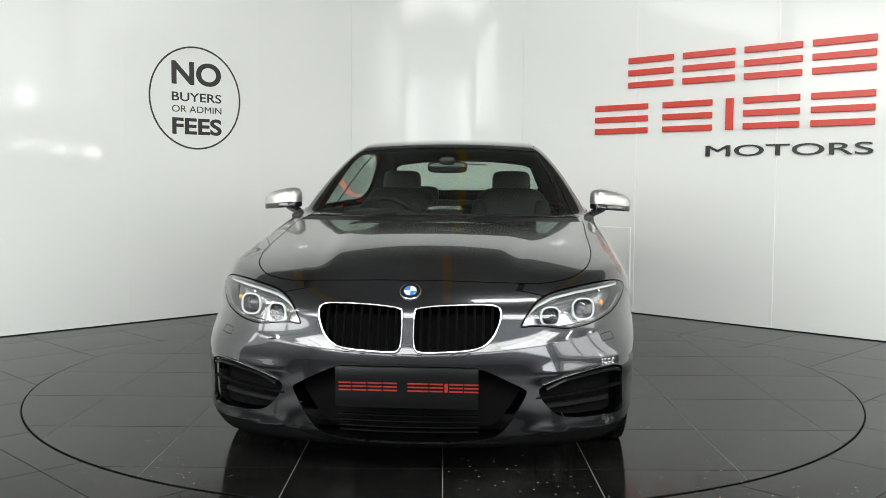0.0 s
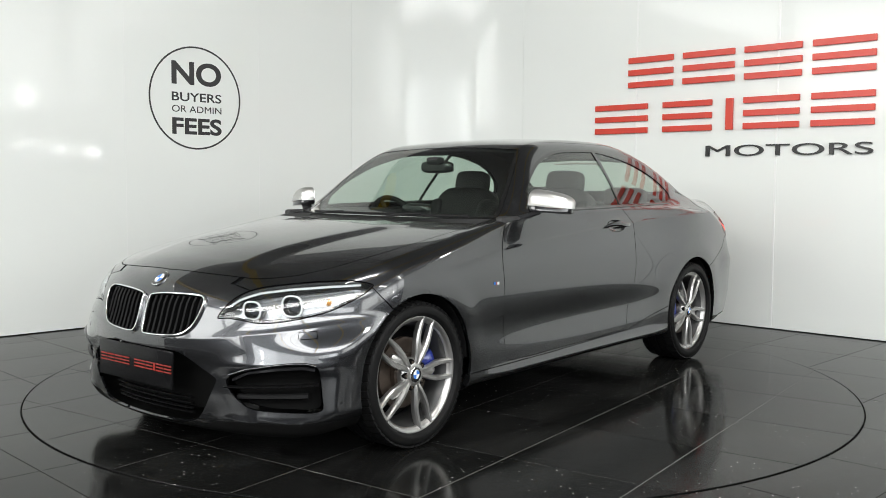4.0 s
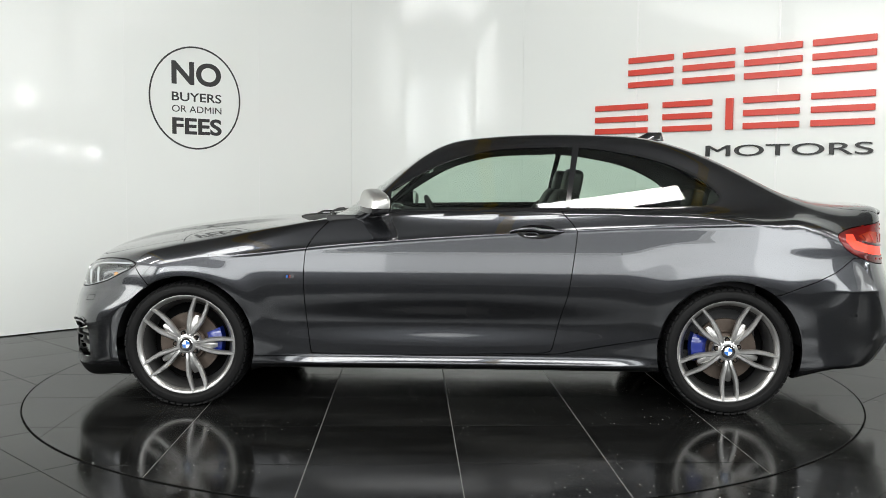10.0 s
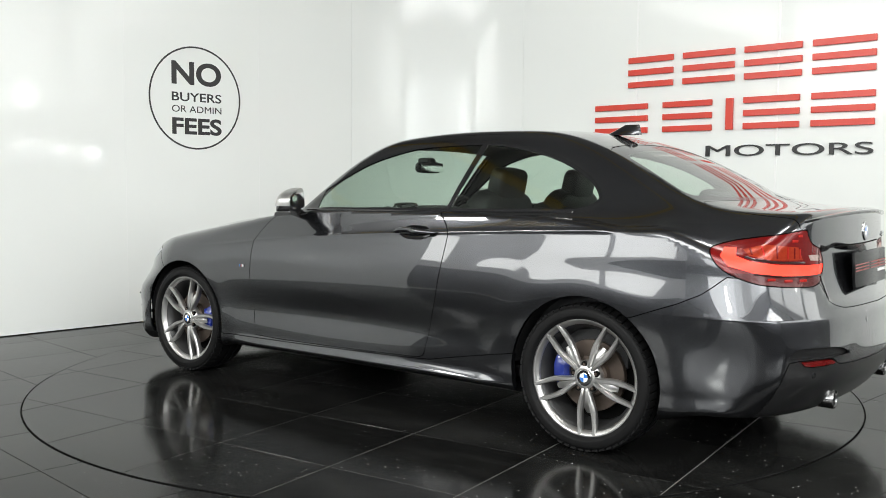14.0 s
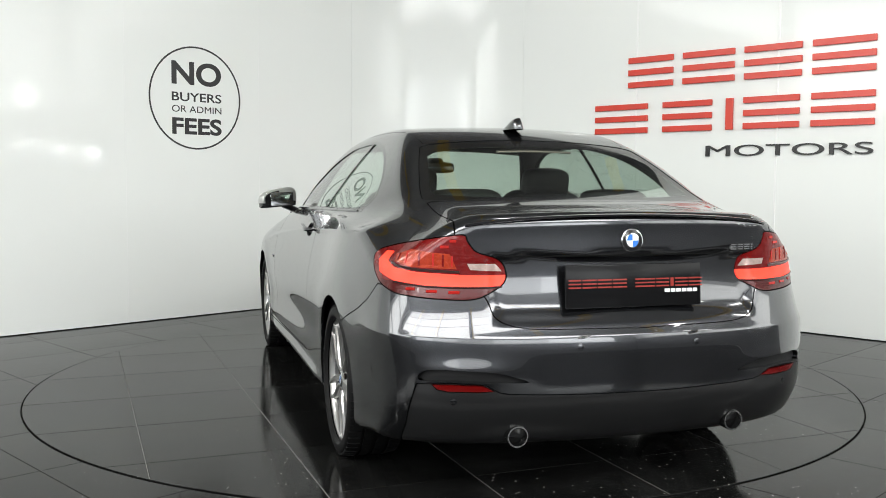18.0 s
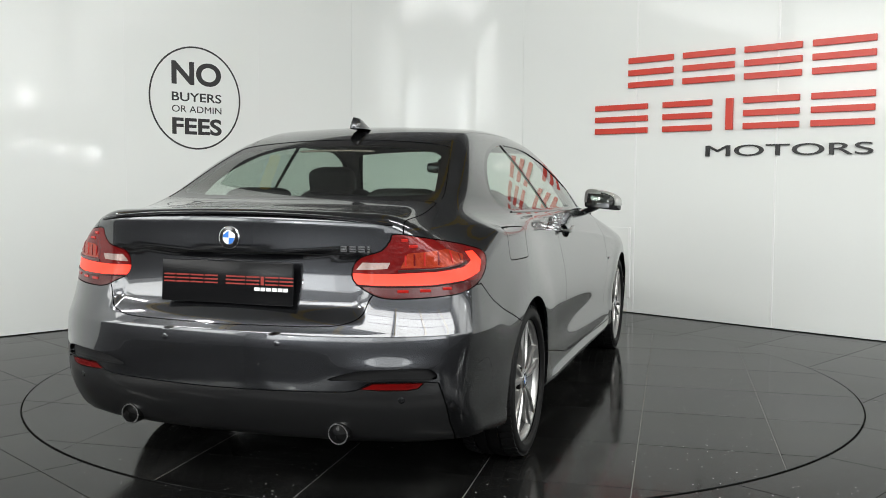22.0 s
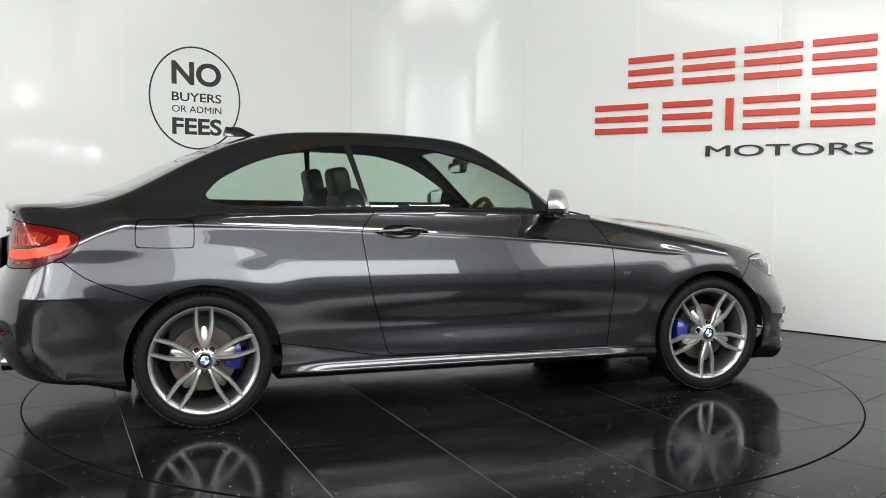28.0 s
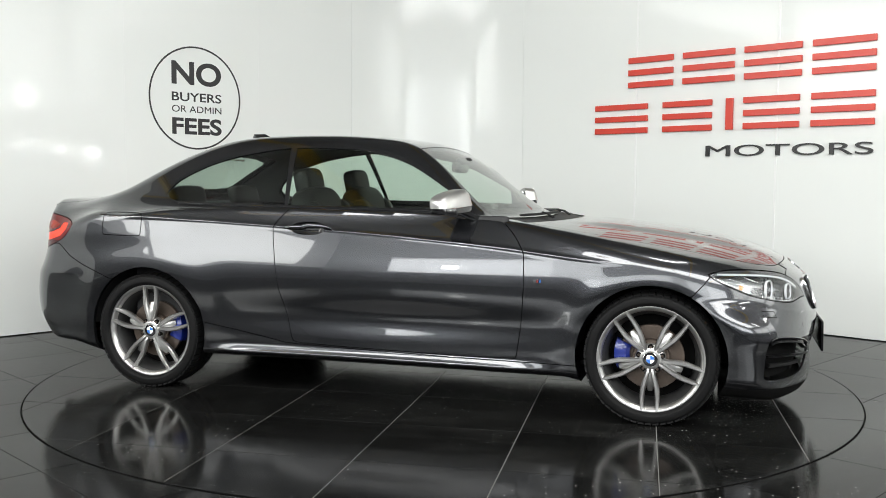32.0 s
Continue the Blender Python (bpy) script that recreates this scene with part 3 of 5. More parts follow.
def cast(o, d, far=2.4, steps=48):
    """Where rays from inside the body leave it."""
    lo, hi = np.zeros(len(o)), np.full(len(o), far)
    open_ = np.arange(len(o))
    for k in range(steps):
        b = far * (k + 1) / steps
        q = o[open_] + b * d[open_]
        now = body(*q.T) > 0
        lo[open_[now]], hi[open_[now]] = far * k / steps, b
        open_ = open_[~now]
        if not len(open_):
            break
    for _ in range(17):
        m = (lo + hi) / 2
        v = body(*(o + m[:, None] * d).T) > 0
        hi, lo = np.where(v, m, hi), np.where(v, lo, m)
    return o + ((lo + hi) / 2)[:, None] * d


def coachwork():
    """The left half of the body as a list of faces; each is an array of places and one of normals."""
    st = [(1.30, math.pi / 2 * (1 - k / 62)) for k in range(62)] + [(1.30 - 2.58 * k / 150, 0) for k in range(150)] + [(-1.28, -math.pi / 2 * k / 62) for k in range(63)]
    el = np.concatenate([np.linspace(-90, -32, 12)[:-1], np.linspace(-32, -7, 27)[:-1], np.linspace(-7, 6, 38)[:-1], np.linspace(6, 17.2, 14)[:-1], np.linspace(17.2, 20.8, 13)[:-1], np.linspace(20.8, 62, 47)[:-1], np.linspace(62, 90, 20)])
    o, d = [], []
    for x, az in st:
        # the rows bend so that one of them runs along the crease
        off = math.degrees(math.atan2(float(crease(x)) - .56, .85)) - 19
        for e in np.radians(el + off * np.clip(1 - np.abs(el - 19) / 24, 0, 1)):
            o.append((x, 0, .56))
            d.append((math.cos(e) * math.sin(az), math.cos(e) * math.cos(az), math.sin(e)))
    o, d = np.array(o), np.array(d)
    p = cast(o, d)
    p[:, 1] = np.maximum(p[:, 1], 0)
    g = gradient(p)
    g[p[:, 1] < 1e-6, 1] = 0
    g /= np.linalg.norm(g, axis=1, keepdims=True)
    m = len(el)
    p, g = p.reshape(len(st), m, 3), g.reshape(len(st), m, 3)
    faces = []
    for i in range(len(st) - 1):
        for j in range(m - 1):
            q = np.array([p[i, j], p[i + 1, j], p[i + 1, j + 1], p[i, j + 1]])
            n = np.array([g[i, j], g[i + 1, j], g[i + 1, j + 1], g[i, j + 1]])
            if np.linalg.norm(np.cross(q[2] - q[0], q[3] - q[1])) < 1e-9:
                continue
            faces.append((q, n))
    return faces


def from_side(p):
    return p[:, 0], p[:, 2]


def from_top(p):
    return p[:, 0], p[:, 1]


def from_front(p):
    return p[:, 1], p[:, 2]


def round_nose(p):
    return .85 * np.arctan2(p[:, 1], p[:, 0] - 1.2), p[:, 2]


def round_tail(p):
    return .85 * np.arctan2(p[:, 1], -1.3 - p[:, 0]), p[:, 2]


def over_tail(p):
    return p[:, 1], p[:, 2] + .9 * (p[:, 0] + 2.2)


def nose_ring(pts, per=5):
    """An outline given in degrees round the nose or tail and height."""
    return smooth_line([(.85 * radians(a), z) for a, z in pts], per, True)


def inside(ring, u, v):
    r = np.array(ring)
    a, b = r, np.roll(r, -1, 0)
    hit = (a[:, 1] > v[:, None]) != (b[:, 1] > v[:, None])
    with np.errstate(divide="ignore", invalid="ignore"):
        xs = a[:, 0] + (v[:, None] - a[:, 1]) * (b[:, 0] - a[:, 0]) / (b[:, 1] - a[:, 1])
    return (hit & (u[:, None] < xs)).sum(1) % 2 == 1


def shrink(ring, by):
    r = np.array(ring, float)
    e = np.roll(r, -1, 0) - r
    area2 = (r[:, 0] * np.roll(r, -1, 0)[:, 1] - np.roll(r, -1, 0)[:, 0] * r[:, 1]).sum()
    n = np.stack([-e[:, 1], e[:, 0]], 1) / np.maximum(np.linalg.norm(e, axis=1, keepdims=True), 1e-9) * (1 if area2 > 0 else -1)
    m = n + np.roll(n, 1, 0)
    m /= np.maximum((m * m).sum(1, keepdims=True) / 2, .5)
    return [tuple(q) for q in r + m * by]


def cut(faces, ring, proj, ok=None):
    """Splits faces along a closed outline: those inside, those outside. ok(place, normal) says which faces it may touch."""
    if not faces:
        return [], []
    r = np.array(ring, float)
    rb = np.roll(r, -1, 0)
    count = np.array([len(f[0]) for f in faces])
    start = np.concatenate([[0], np.cumsum(count)[:-1]])
    allp = np.concatenate([f[0] for f in faces])
    u, v = proj(allp)
    lo_u, hi_u = np.minimum.reduceat(u, start), np.maximum.reduceat(u, start)
    lo_v, hi_v = np.minimum.reduceat(v, start), np.maximum.reduceat(v, start)
    mean_p = np.add.reduceat(allp, start) / count[:, None]
    mean_n = np.add.reduceat(np.concatenate([f[1] for f in faces]), start) / count[:, None]
    may = np.ones(len(faces), bool) if ok is None else ok(mean_p, mean_n)
    near = may & (hi_u > r[:, 0].min()) & (lo_u < r[:, 0].max()) & (hi_v > r[:, 1].min()) & (lo_v < r[:, 1].max())
    segs = {}
    for k, (a, b) in enumerate(zip(r, rb)):
        t = near & (hi_u >= min(a[0], b[0])) & (lo_u <= max(a[0], b[0])) & (hi_v >= min(a[1], b[1])) & (lo_v <= max(a[1], b[1]))
        for i in np.nonzero(t)[0]:
            segs.setdefault(i, []).append(k)
    pieces, owner_may = [], []
    for i, f in enumerate(faces):
        if i not in segs:
            pieces.append(f)
            owner_may.append(near[i])
            continue
        bits = [f]
        for k in segs[i]:
            nxt = []
            for q, n in bits:
                nxt += split(q, n, r[k], rb[k], proj)
            bits = nxt
        pieces += bits
        owner_may += [True] * len(bits)
    count = np.array([len(f[0]) for f in pieces])
    start = np.concatenate([[0], np.cumsum(count)[:-1]])
    u, v = proj(np.concatenate([f[0] for f in pieces]))
    cu, cv = np.add.reduceat(u, start) / count, np.add.reduceat(v, start) / count
    owner_may = np.array(owner_may)
    isin = np.zeros(len(pieces), bool)
    idx = np.nonzero(owner_may)[0]
    if len(idx):
        isin[idx] = inside(ring, cu[idx], cv[idx])
    return [f for f, k in zip(pieces, isin) if k], [f for f, k in zip(pieces, isin) if not k]


def split(q, n, a, b, proj):
    """One face along the line a-b, where that stretch meets it."""
    u, v = proj(q)
    dx, dy = b[0] - a[0], b[1] - a[1]
    ln = math.hypot(dx, dy)
    if ln < 1e-9:
        return [(q, n)]
    s = ((u - a[0]) * dy - (v - a[1]) * dx) / ln
    if s.min() > -1e-6 or s.max() < 1e-6:
        return [(q, n)]
    w = ((u - a[0]) * dx + (v - a[1]) * dy) / ln
    left, right, cross = ([], []), ([], []), []
    k = len(q)
    for i in range(k):
        j = (i + 1) % k
        if s[i] >= 0:
            left[0].append(q[i]), left[1].append(n[i])
        if s[i] <= 0:
            right[0].append(q[i]), right[1].append(n[i])
        if s[i] * s[j] < 0:
            t = s[i] / (s[i] - s[j])
            pq, pn = q[i] + t * (q[j] - q[i]), n[i] + t * (n[j] - n[i])
            left[0].append(pq), left[1].append(pn), right[0].append(pq), right[1].append(pn)
            cross.append(w[i] + t * (w[j] - w[i]))
        elif s[i] == 0:
            cross.append(w[i])
    if len(cross) < 2 or max(cross) < -1e-6 or min(cross) > ln + 1e-6 or len(left[0]) < 3 or len(right[0]) < 3:
        return [(q, n)]
    return [(np.array(left[0]), np.array(left[1])), (np.array(right[0]), np.array(right[1]))]


FLIP = np.array([1, -1, 1.0])


def sheet(name, faces, mat, parent, sides="both", fold=.012, push=0.0, label="", lip=None):
    """A panel out of faces: its edges folded inwards, its normals those of the form. sides: both, left or right."""
    pts, nrm, size = [], [], []
    for side in (("left", "right") if sides == "both" else (sides,)):
        for q, n in faces:
            pts.append(q if side == "left" else (q * FLIP)[::-1])
            nrm.append(n if side == "left" else (n * FLIP)[::-1])
            size.append(len(q))
    if not pts:
        return None
    pts, nrm = np.concatenate(pts), np.concatenate(nrm)
    nrm = nrm / np.maximum(np.linalg.norm(nrm, axis=1, keepdims=True), 1e-9)
    _, first, back = np.unique(np.round(pts * 1e5).astype(np.int64), axis=0, return_index=True, return_inverse=True)
    back = back.ravel().tolist()
    pos, nor = list(pts[first] + push * nrm[first]), list(nrm[first])
    polys, at = [], 0
    for k in size:
        ids = list(dict.fromkeys(back[at:at + k]))
        at += k
        if len(ids) > 2:
            polys.append(ids)
    # wind outwards
    pa, na = np.array(pos), np.array(nor)
    flip = []
    for ids in polys:
        q = pa[ids] - pa[ids[0]]
        flip.append(np.cross(q, np.roll(q, -1, 0)).sum(0) @ na[ids].sum(0) < 0)
    polys = [ids[::-1] if f else ids for ids, f in zip(polys, flip)]
    count = len(pos)
    if fold:
        edges = {}
        for ids in polys:
            for a, b in zip(ids, ids[1:] + ids[:1]):
                edges[(a, b)] = True
        rim = {}

        def rims(i):
            if i not in rim:
                rim[i] = (len(pos), len(pos) + 1)
                pos.append(pos[i]), nor.append(np.zeros(3))
                pos.append(pos[i] - fold * nor[i] + (np.array(lip(pos[i])) if lip else 0)), nor.append(np.zeros(3))
            return rim[i]
        extra = []
        loose = [(a, b) for a, b in edges if (b, a) not in edges]
        if loose:
            # edges that only meet a neighbour's longer or shorter edge are no rim
            pa = np.array(pos)
            ea, eb = pa[[e[0] for e in loose]], pa[[e[1] for e in loose]]
            mid, run = (ea + eb) / 2, eb - ea
            ln2 = np.maximum((run ** 2).sum(1), 1e-14)
            keep = []
            for i, e in enumerate(loose):
                t = np.clip(((mid[i] - ea) * run).sum(1) / ln2, 0, 1)
                dist = np.linalg.norm(ea + t[:, None] * run - mid[i], axis=1)
                facing_back = (run @ run[i]) < 0
                near_one = (dist < 2e-4) & facing_back
                if not near_one.any():
                    keep.append(e)
            loose = keep
        for a, b in loose:
            (a0, a1), (b0, b1) = rims(a), rims(b)
            extra.append([b0, a0, a1, b1])
        polys += extra
    me = bpy.data.meshes.new(name)
    me.from_pydata([tuple(p) for p in pos], [], polys)
    me.polygons.foreach_set("use_smooth", [True] * len(me.polygons))
    me.materials.append(mat)
    me.normals_split_custom_set_from_vertices([tuple(n) for n in nor])
    ob = new(name, me)
    ob.parent = parent
    if label:
        ob["label"] = label
    return ob


SEAMS = []


def take(faces, ring, proj, ok=None, gap=.0042):
    """A panel cut out with a narrow gap round it; the gap is kept to be backed in black."""
    a, rest = cut(faces, ring, proj, ok)
    if gap:
        a, strip = cut(a, shrink(ring, gap), proj, ok)
        SEAMS.extend(strip)
    return a, rest


def outward(p, n):
    return n[:, 1] > .25


def upward(p, n):
    return n[:, 2] > .15


def ahead(p, n):
    return p[:, 0] > 1.3


def behind(p, n):
    return p[:, 0] < -1.5


def disc_ring(x, z, r, n=48):
    return [(x + r * math.cos(2 * math.pi * k / n), z + r * math.sin(2 * math.pi * k / n)) for k in range(n)]


car = tagged(new("car"), "dark grey metallic two-door coupe standing on the turntable", "car")
rest = coachwork()
arch, rest = cut(rest, disc_ring(1.345, .315, .350), from_side, lambda p, n: p[:, 1] > .45)
arch, rest = cut(rest, disc_ring(-1.345, .315, .352), from_side, lambda p, n: p[:, 1] > .45)

# side windows
DLO = smooth_line([(.46, 1.025), (.335, 1.102), (.164, 1.203), (.048, 1.257), (-.098, 1.299), (-.246, 1.323), (-.542, 1.334), (-.689, 1.328), (-.834, 1.307), (-.977, 1.278), (-1.117, 1.232), (-1.253, 1.163), (-1.316, 1.105), (-1.334, 1.072), (-1.320, 1.045), (-1.285, 1.023), (-1.235, 1.010)], 4)
DLO = [tuple(p) for p in DLO] + [(-.9, 1.003), (-.53, .997), (0, .990), (.217, .987), (.40, .980), (.56, .974), (.585, .978)]
dlo, rest = cut(rest, DLO, from_side, lambda p, n: (n[:, 1] > .25) & (p[:, 1] > .3))
pane, surround = cut(dlo, shrink(DLO, .014), from_side)
sail, pane = cut(pane, [(.70, .9), (.325, .9), (.325, 1.4), (.70, 1.4)], from_side)
front_pane, pane = cut(pane, [(.325, .9), (-.528, .9), (-.612, 1.4), (.325, 1.4)], from_side)
pillar, rear_pane = cut(pane, [(-.5, .9), (-.545, .9), (-.650, 1.4), (-.58, 1.4)], from_side)

# screens
WS = smooth_line([(.735, 0), (.715, .25), (.668, .46), (.600, .660), (.578, .704)], 4) + smooth_line([(.570, .708), (.45, .668), (.28, .602), (.13, .536), (.108, .52)], 4) + smooth_line([(.100, .50), (.104, .30), (.107, 0)], 3)
WS = [tuple(p) for p in WS]
screen, rest = take(rest, WS + [(.107, -.1), (.735, -.1)], from_top, upward, .003)
RS = smooth_line([(-1.232, 0), (-1.235, .25), (-1.246, .44), (-1.262, .492)], 4) + smooth_line([(-1.27, .503), (-1.45, .555), (-1.62, .597), (-1.70, .610)], 4) + smooth_line([(-1.722, .598), (-1.80, .42), (-1.845, .22), (-1.862, 0)], 4)
RS = [tuple(p) for p in RS] + [(-1.862, -.1), (-1.232, -.1)]
back_screen, rest = take(rest, RS, from_top, upward, .003)
WIN = shrink(WS, .026)
WIN = [(x - (.03 if x < .35 and y < .5 else 0) , y) for x, y in WIN]
clear_front, frit_front = cut(screen, [(min(x, .70), y) for x, y in WIN] + [(.165, -.1), (.70, -.1)], from_top)
clear_back, frit_back = cut(back_screen, [(-1.315, -.1), (-1.315, .30), (-1.33, .455), (-1.36, .492), (-1.64, .560), (-1.68, .55), (-1.76, .38), (-1.81, .2), (-1.825, -.1)], from_top)

# lamps
HEAD = nose_ring([(26.5, .592), (28.4, .640), (31.5, .682), (36.5, .712), (44, .729), (52, .739), (60, .740), (64.5, .725), (64.8, .712), (62.5, .686), (58.5, .655), (53.5, .622), (48, .600), (42.5, .584), (37.5, .578), (33.0, .587), (29.5, .592)])
head_lamp, rest = take(rest, HEAD, round_nose, ahead)
TAIL = nose_ring([(55.5, .888), (51.3, .914), (46.7, .929), (41.1, .945), (34.8, .960), (33.7, .935), (32.2, .903), (28.7, .880), (27.0, .845), (27.1, .795), (30.4, .752), (33.2, .738), (37.4, .738), (43.0, .744), (47.6, .756), (52.3, .790), (55.0, .835)])
tail_lamp, rest = take(rest, TAIL, round_tail, behind)

# bonnet
HOOD = smooth_line([(1.972, 0), (1.958, .22), (1.933, .37), (1.905, .475), (1.888, .510)], 4) + smooth_line([(1.868, .545), (1.79, .628), (1.66, .690), (1.513, .718), (1.36, .730), (1.063, .732), (.915, .735), (.80, .738), (.73, .735)], 4) + smooth_line([(.745, .70), (.79, .56), (.84, .40), (.88, .2), (.893, 0)], 4)
HOOD = [tuple(p) for p in HOOD] + [(.893, -.1), (1.972, -.1)]
bonnet, rest = take(rest, HOOD, from_top, lambda p, n: (n[:, 2] > .2) & (p[:, 2] > .68))
cowl, rest = cut(rest, [(.95, -.1), (.95, .3), (.80, .62), (.76, .722), (.60, .715), (.57, .66), (.62, .55), (.69, .3), (.70, -.1)], from_top, lambda p, n: (n[:, 2] > .3) & (p[:, 2] > .85))

# door
DOOR = smooth_line([(.592, .966), (.640, .930), (.691, .876), (.726, .822), (.741, .780), (.746, .640), (.735, .473), (.714, .305)], 4) + [(.706, .283), (.5, .279), (.1, .283), (-.2, .289), (-.44, .296), (-.477, .305)] + smooth_line([(-.488, .325), (-.527, .479), (-.561, .592), (-.588, .759), (-.603, .868), (-.602, .905), (-.568, .952), (-.532, .99)], 4)
DOOR = [tuple(p) for p in DOOR] + [(-.525, 1.01), (.0, 1.01), (.55, .985)]
door, rest = take(rest, DOOR, from_side, outward)

OVAL = [(-.405 + .098 * math.copysign(abs(math.cos(w)) ** .8, math.cos(w)), .8935 + .034 * math.sin(w)) for w in np.linspace(0, 2 * math.pi, 41)[:-1]]
hollow, door = cut(door, OVAL, from_side)
hollow = [(q - n * (.020 * np.clip(1 - ((q[:, 0] + .405) / .098) ** 2 - ((q[:, 2] - .8935) / .034) ** 2, 0, 1) ** .6)[:, None], n) for q, n in hollow]

# skirt below the doors
SKIRT = [(1.12, .264), (.95, .270), (.324, .275), (-.3, .288), (-.516, .297), (-.656, .324), (-.80, .350), (-1.02, .388), (-1.02, .05), (1.12, .05)]
skirt, rest = take(rest, SKIRT, from_side, lambda p, n: (p[:, 1] > .5) & (n[:, 2] > -.75))

# boot lid
LID = smooth_line([(0, .555), (.20, .566), (.34, .580), (.43, .602), (.495, .652), (.522, .735)], 4) + smooth_line([(.57, .84), (.605, .93), (.622, 1.01), (.61, 1.14), (.61, 1.30), (.605, 1.46)], 4) + smooth_line([(.585, 1.475), (.42, 1.425), (.22, 1.375), (0, 1.355)], 4)
LID = [tuple(p) for p in LID] + [(-.1, 1.355), (-.1, .555)]
lid, rest = take(rest, LID, over_tail, lambda p, n: (p[:, 0] < -1.6))

# bumpers
FB = [(1.40, .60), (1.525, .622), (1.572, .672), (1.612, .722), (1.75, .66), (1.90, .60), (1.955, .72), (1.84, .79), (1.84, .9), (2.4, .9), (2.4, 0.0), (1.40, 0.0)]
nose_skin, rest = take(rest, FB, from_side, ahead)
RB = [(-1.45, .58), (-1.577, .601), (-1.66, .632), (-1.761, .668), (-1.85, .710), (-1.888, .738), (-1.94, .78), (-2.6, .78), (-2.6, 0), (-1.45, 0)]
tail_skin, rest = take(rest, RB, from_side, behind)

# wings: all that is left before the door
WING = [(.592, .966), (.640, .930), (.691, .876), (.726, .822), (.741, .780), (.746, .640), (.735, .473), (.714, .305), (.70, .25), (1.75, .25), (1.75, .6), (2.1, .70), (2.1, .85), (1.2, .97), (.60, .99)]
wing, rest = take(rest, WING, from_side, lambda p, n: (p[:, 1] > .42) & (n[:, 2] > -.75), 0)
roof, rest = take(rest, [(.12, -.1), (.12, .47), (.04, .492), (-.4, .505), (-.9, .500), (-1.24, .478), (-1.24, -.1)], from_top, lambda p, n: (n[:, 2] > .3) & (p[:, 2] > 1.15), .002)
under, rest = cut(rest, [(-3, -1), (3, -1), (3, 1.2), (-3, 1.2)], from_top, lambda p, n: n[:, 2] < -.75)

# front openings
KIDNEY = smooth_line([(.024, .655), (.032, .676), (.10, .687), (.20, .692), (.29, .692), (.328, .686), (.345, .665), (.340, .620), (.318, .565), (.285, .530), (.235, .512), (.14, .504), (.062, .502), (.034, .510), (.024, .54), (.022, .60)], 4, True)
KIDNEY = [(a, .502 + (b - .502) * .89) for a, b in KIDNEY]
kidney, nose_skin = cut(nose_skin, KIDNEY, from_front)
MOUTH = smooth_line([(-6, .452), (4, .452), (14, .449), (18.5, .430), (23, .394), (26.6, .362), (27.0, .343), (25.6, .295), (23.6, .235), (21.8, .195), (19.2, .168), (14, .155), (6, .151), (0, .151), (-6, .151)], 4)
MOUTH = [(.85 * radians(a), z) for a, z in MOUTH] 
mouth, nose_skin = cut(nose_skin, MOUTH, round_nose)
FOG = nose_ring([(29.8, .350), (31.0, .374), (35.5, .404), (42, .424), (47.5, .433), (50.4, .420), (51.2, .37), (51.6, .30), (51.6, .250), (49, .238), (44, .238), (38.5, .241), (34.5, .256), (31.2, .304)])
fog, nose_skin = cut(nose_skin, FOG, round_nose)
washer, nose_skin = take(nose_skin, nose_ring([(46.4, .522), (46.6, .546), (47, .549), (50.2, .553), (50.6, .550), (50.7, .528), (50.3, .525), (46.8, .521)], 2), round_nose, gap=.0018)
# blade under the side intake and dark chin
CHIN = [(.85 * radians(a), z) for a, z in ((-5, .138), (15, .141), (20, .150), (24, .168), (27, .184), (31, .189), (40, .193), (53, .198), (75, .21), (75, 0), (-5, 0))]
chin, nose_skin = cut(nose_skin, CHIN, round_nose)

# rear lower part
CRESCENT = nose_ring([(22, .470), (25, .492), (28, .505), (33, .512), (38.5, .513), (40.6, .498), (41.0, .478), (39.5, .4715), (34.5, .4735), (29.9, .4705), (26.5, .471)], 3)
crescent, tail_skin = cut(tail_skin, CRESCENT, round_tail)
VAL = [(.85 * radians(a), z) for a, z in ((-6, .424), (8, .425), (20, .430), (25.5, .434), (27.2, .440), (29.7, .4665), (34.5, .4705), (39.2, .4685), (41.4, .462), (42.6, .40), (44.4, .31), (48, .20), (48, .05), (-6, .05))]
valance, tail_skin = take(tail_skin, VAL, round_tail, gap=.004)
REFL = [(.85 * radians(a), z) for a, z in ((38.9, .464), (34.5, .466), (29.9, .463), (27.9, .442), (31, .437), (36, .437), (37.8, .443))]
reflector, valance = take(valance, REFL, round_tail)

# fuel flap, on the right alone
flap, quarter_right = take(rest, smooth_line([(-1.392, .836), (-1.385, .85), (-1.383, .93), (-1.392, .952), (-1.415, .960), (-1.60, .962), (-1.628, .953), (-1.637, .93), (-1.640, .86), (-1.632, .842), (-1.61, .835), (-1.42, .832)], 2, True), from_side, outward)

sheet("body_side", rest, PAINT, car, "left")
sheet("body_side", quarter_right, PAINT, car, "right")
sheet("fuel_flap", flap, PAINT, car, "right", label="grey rounded fuel filler flap")
for side in ("left", "right"):
    d = sheet("door", door, PAINT, car, side)
    sheet("front_wing", wing, PAINT, car, side)
    sheet("side_skirt", skirt, PAINT, car, side, fold=.03)
    sheet("window_surround", surround, TRIM, car, side, fold=.01, label="gloss black window surround")
    sheet("sail_panel", sail, TRIM, car, side, fold=.004)
    sheet("b_pillar", pillar, TRIM, car, side, fold=.004, push=.001, label="gloss black pillar cover")
    sheet("side_window", front_pane, GLASS, car, side, fold=.004, push=-.004, label="clear tinted door glass")
    sheet("quarter_window", rear_pane, GLASS, car, side, fold=.004, push=-.004, label="clear tinted rear side glass")
sheet("roof", roof, PAINT, car)
sheet("bonnet", bonnet, PAINT, car)
sheet("cowl", cowl, PLASTIC, car, push=-.008, label="black plastic scuttle under the windscreen")
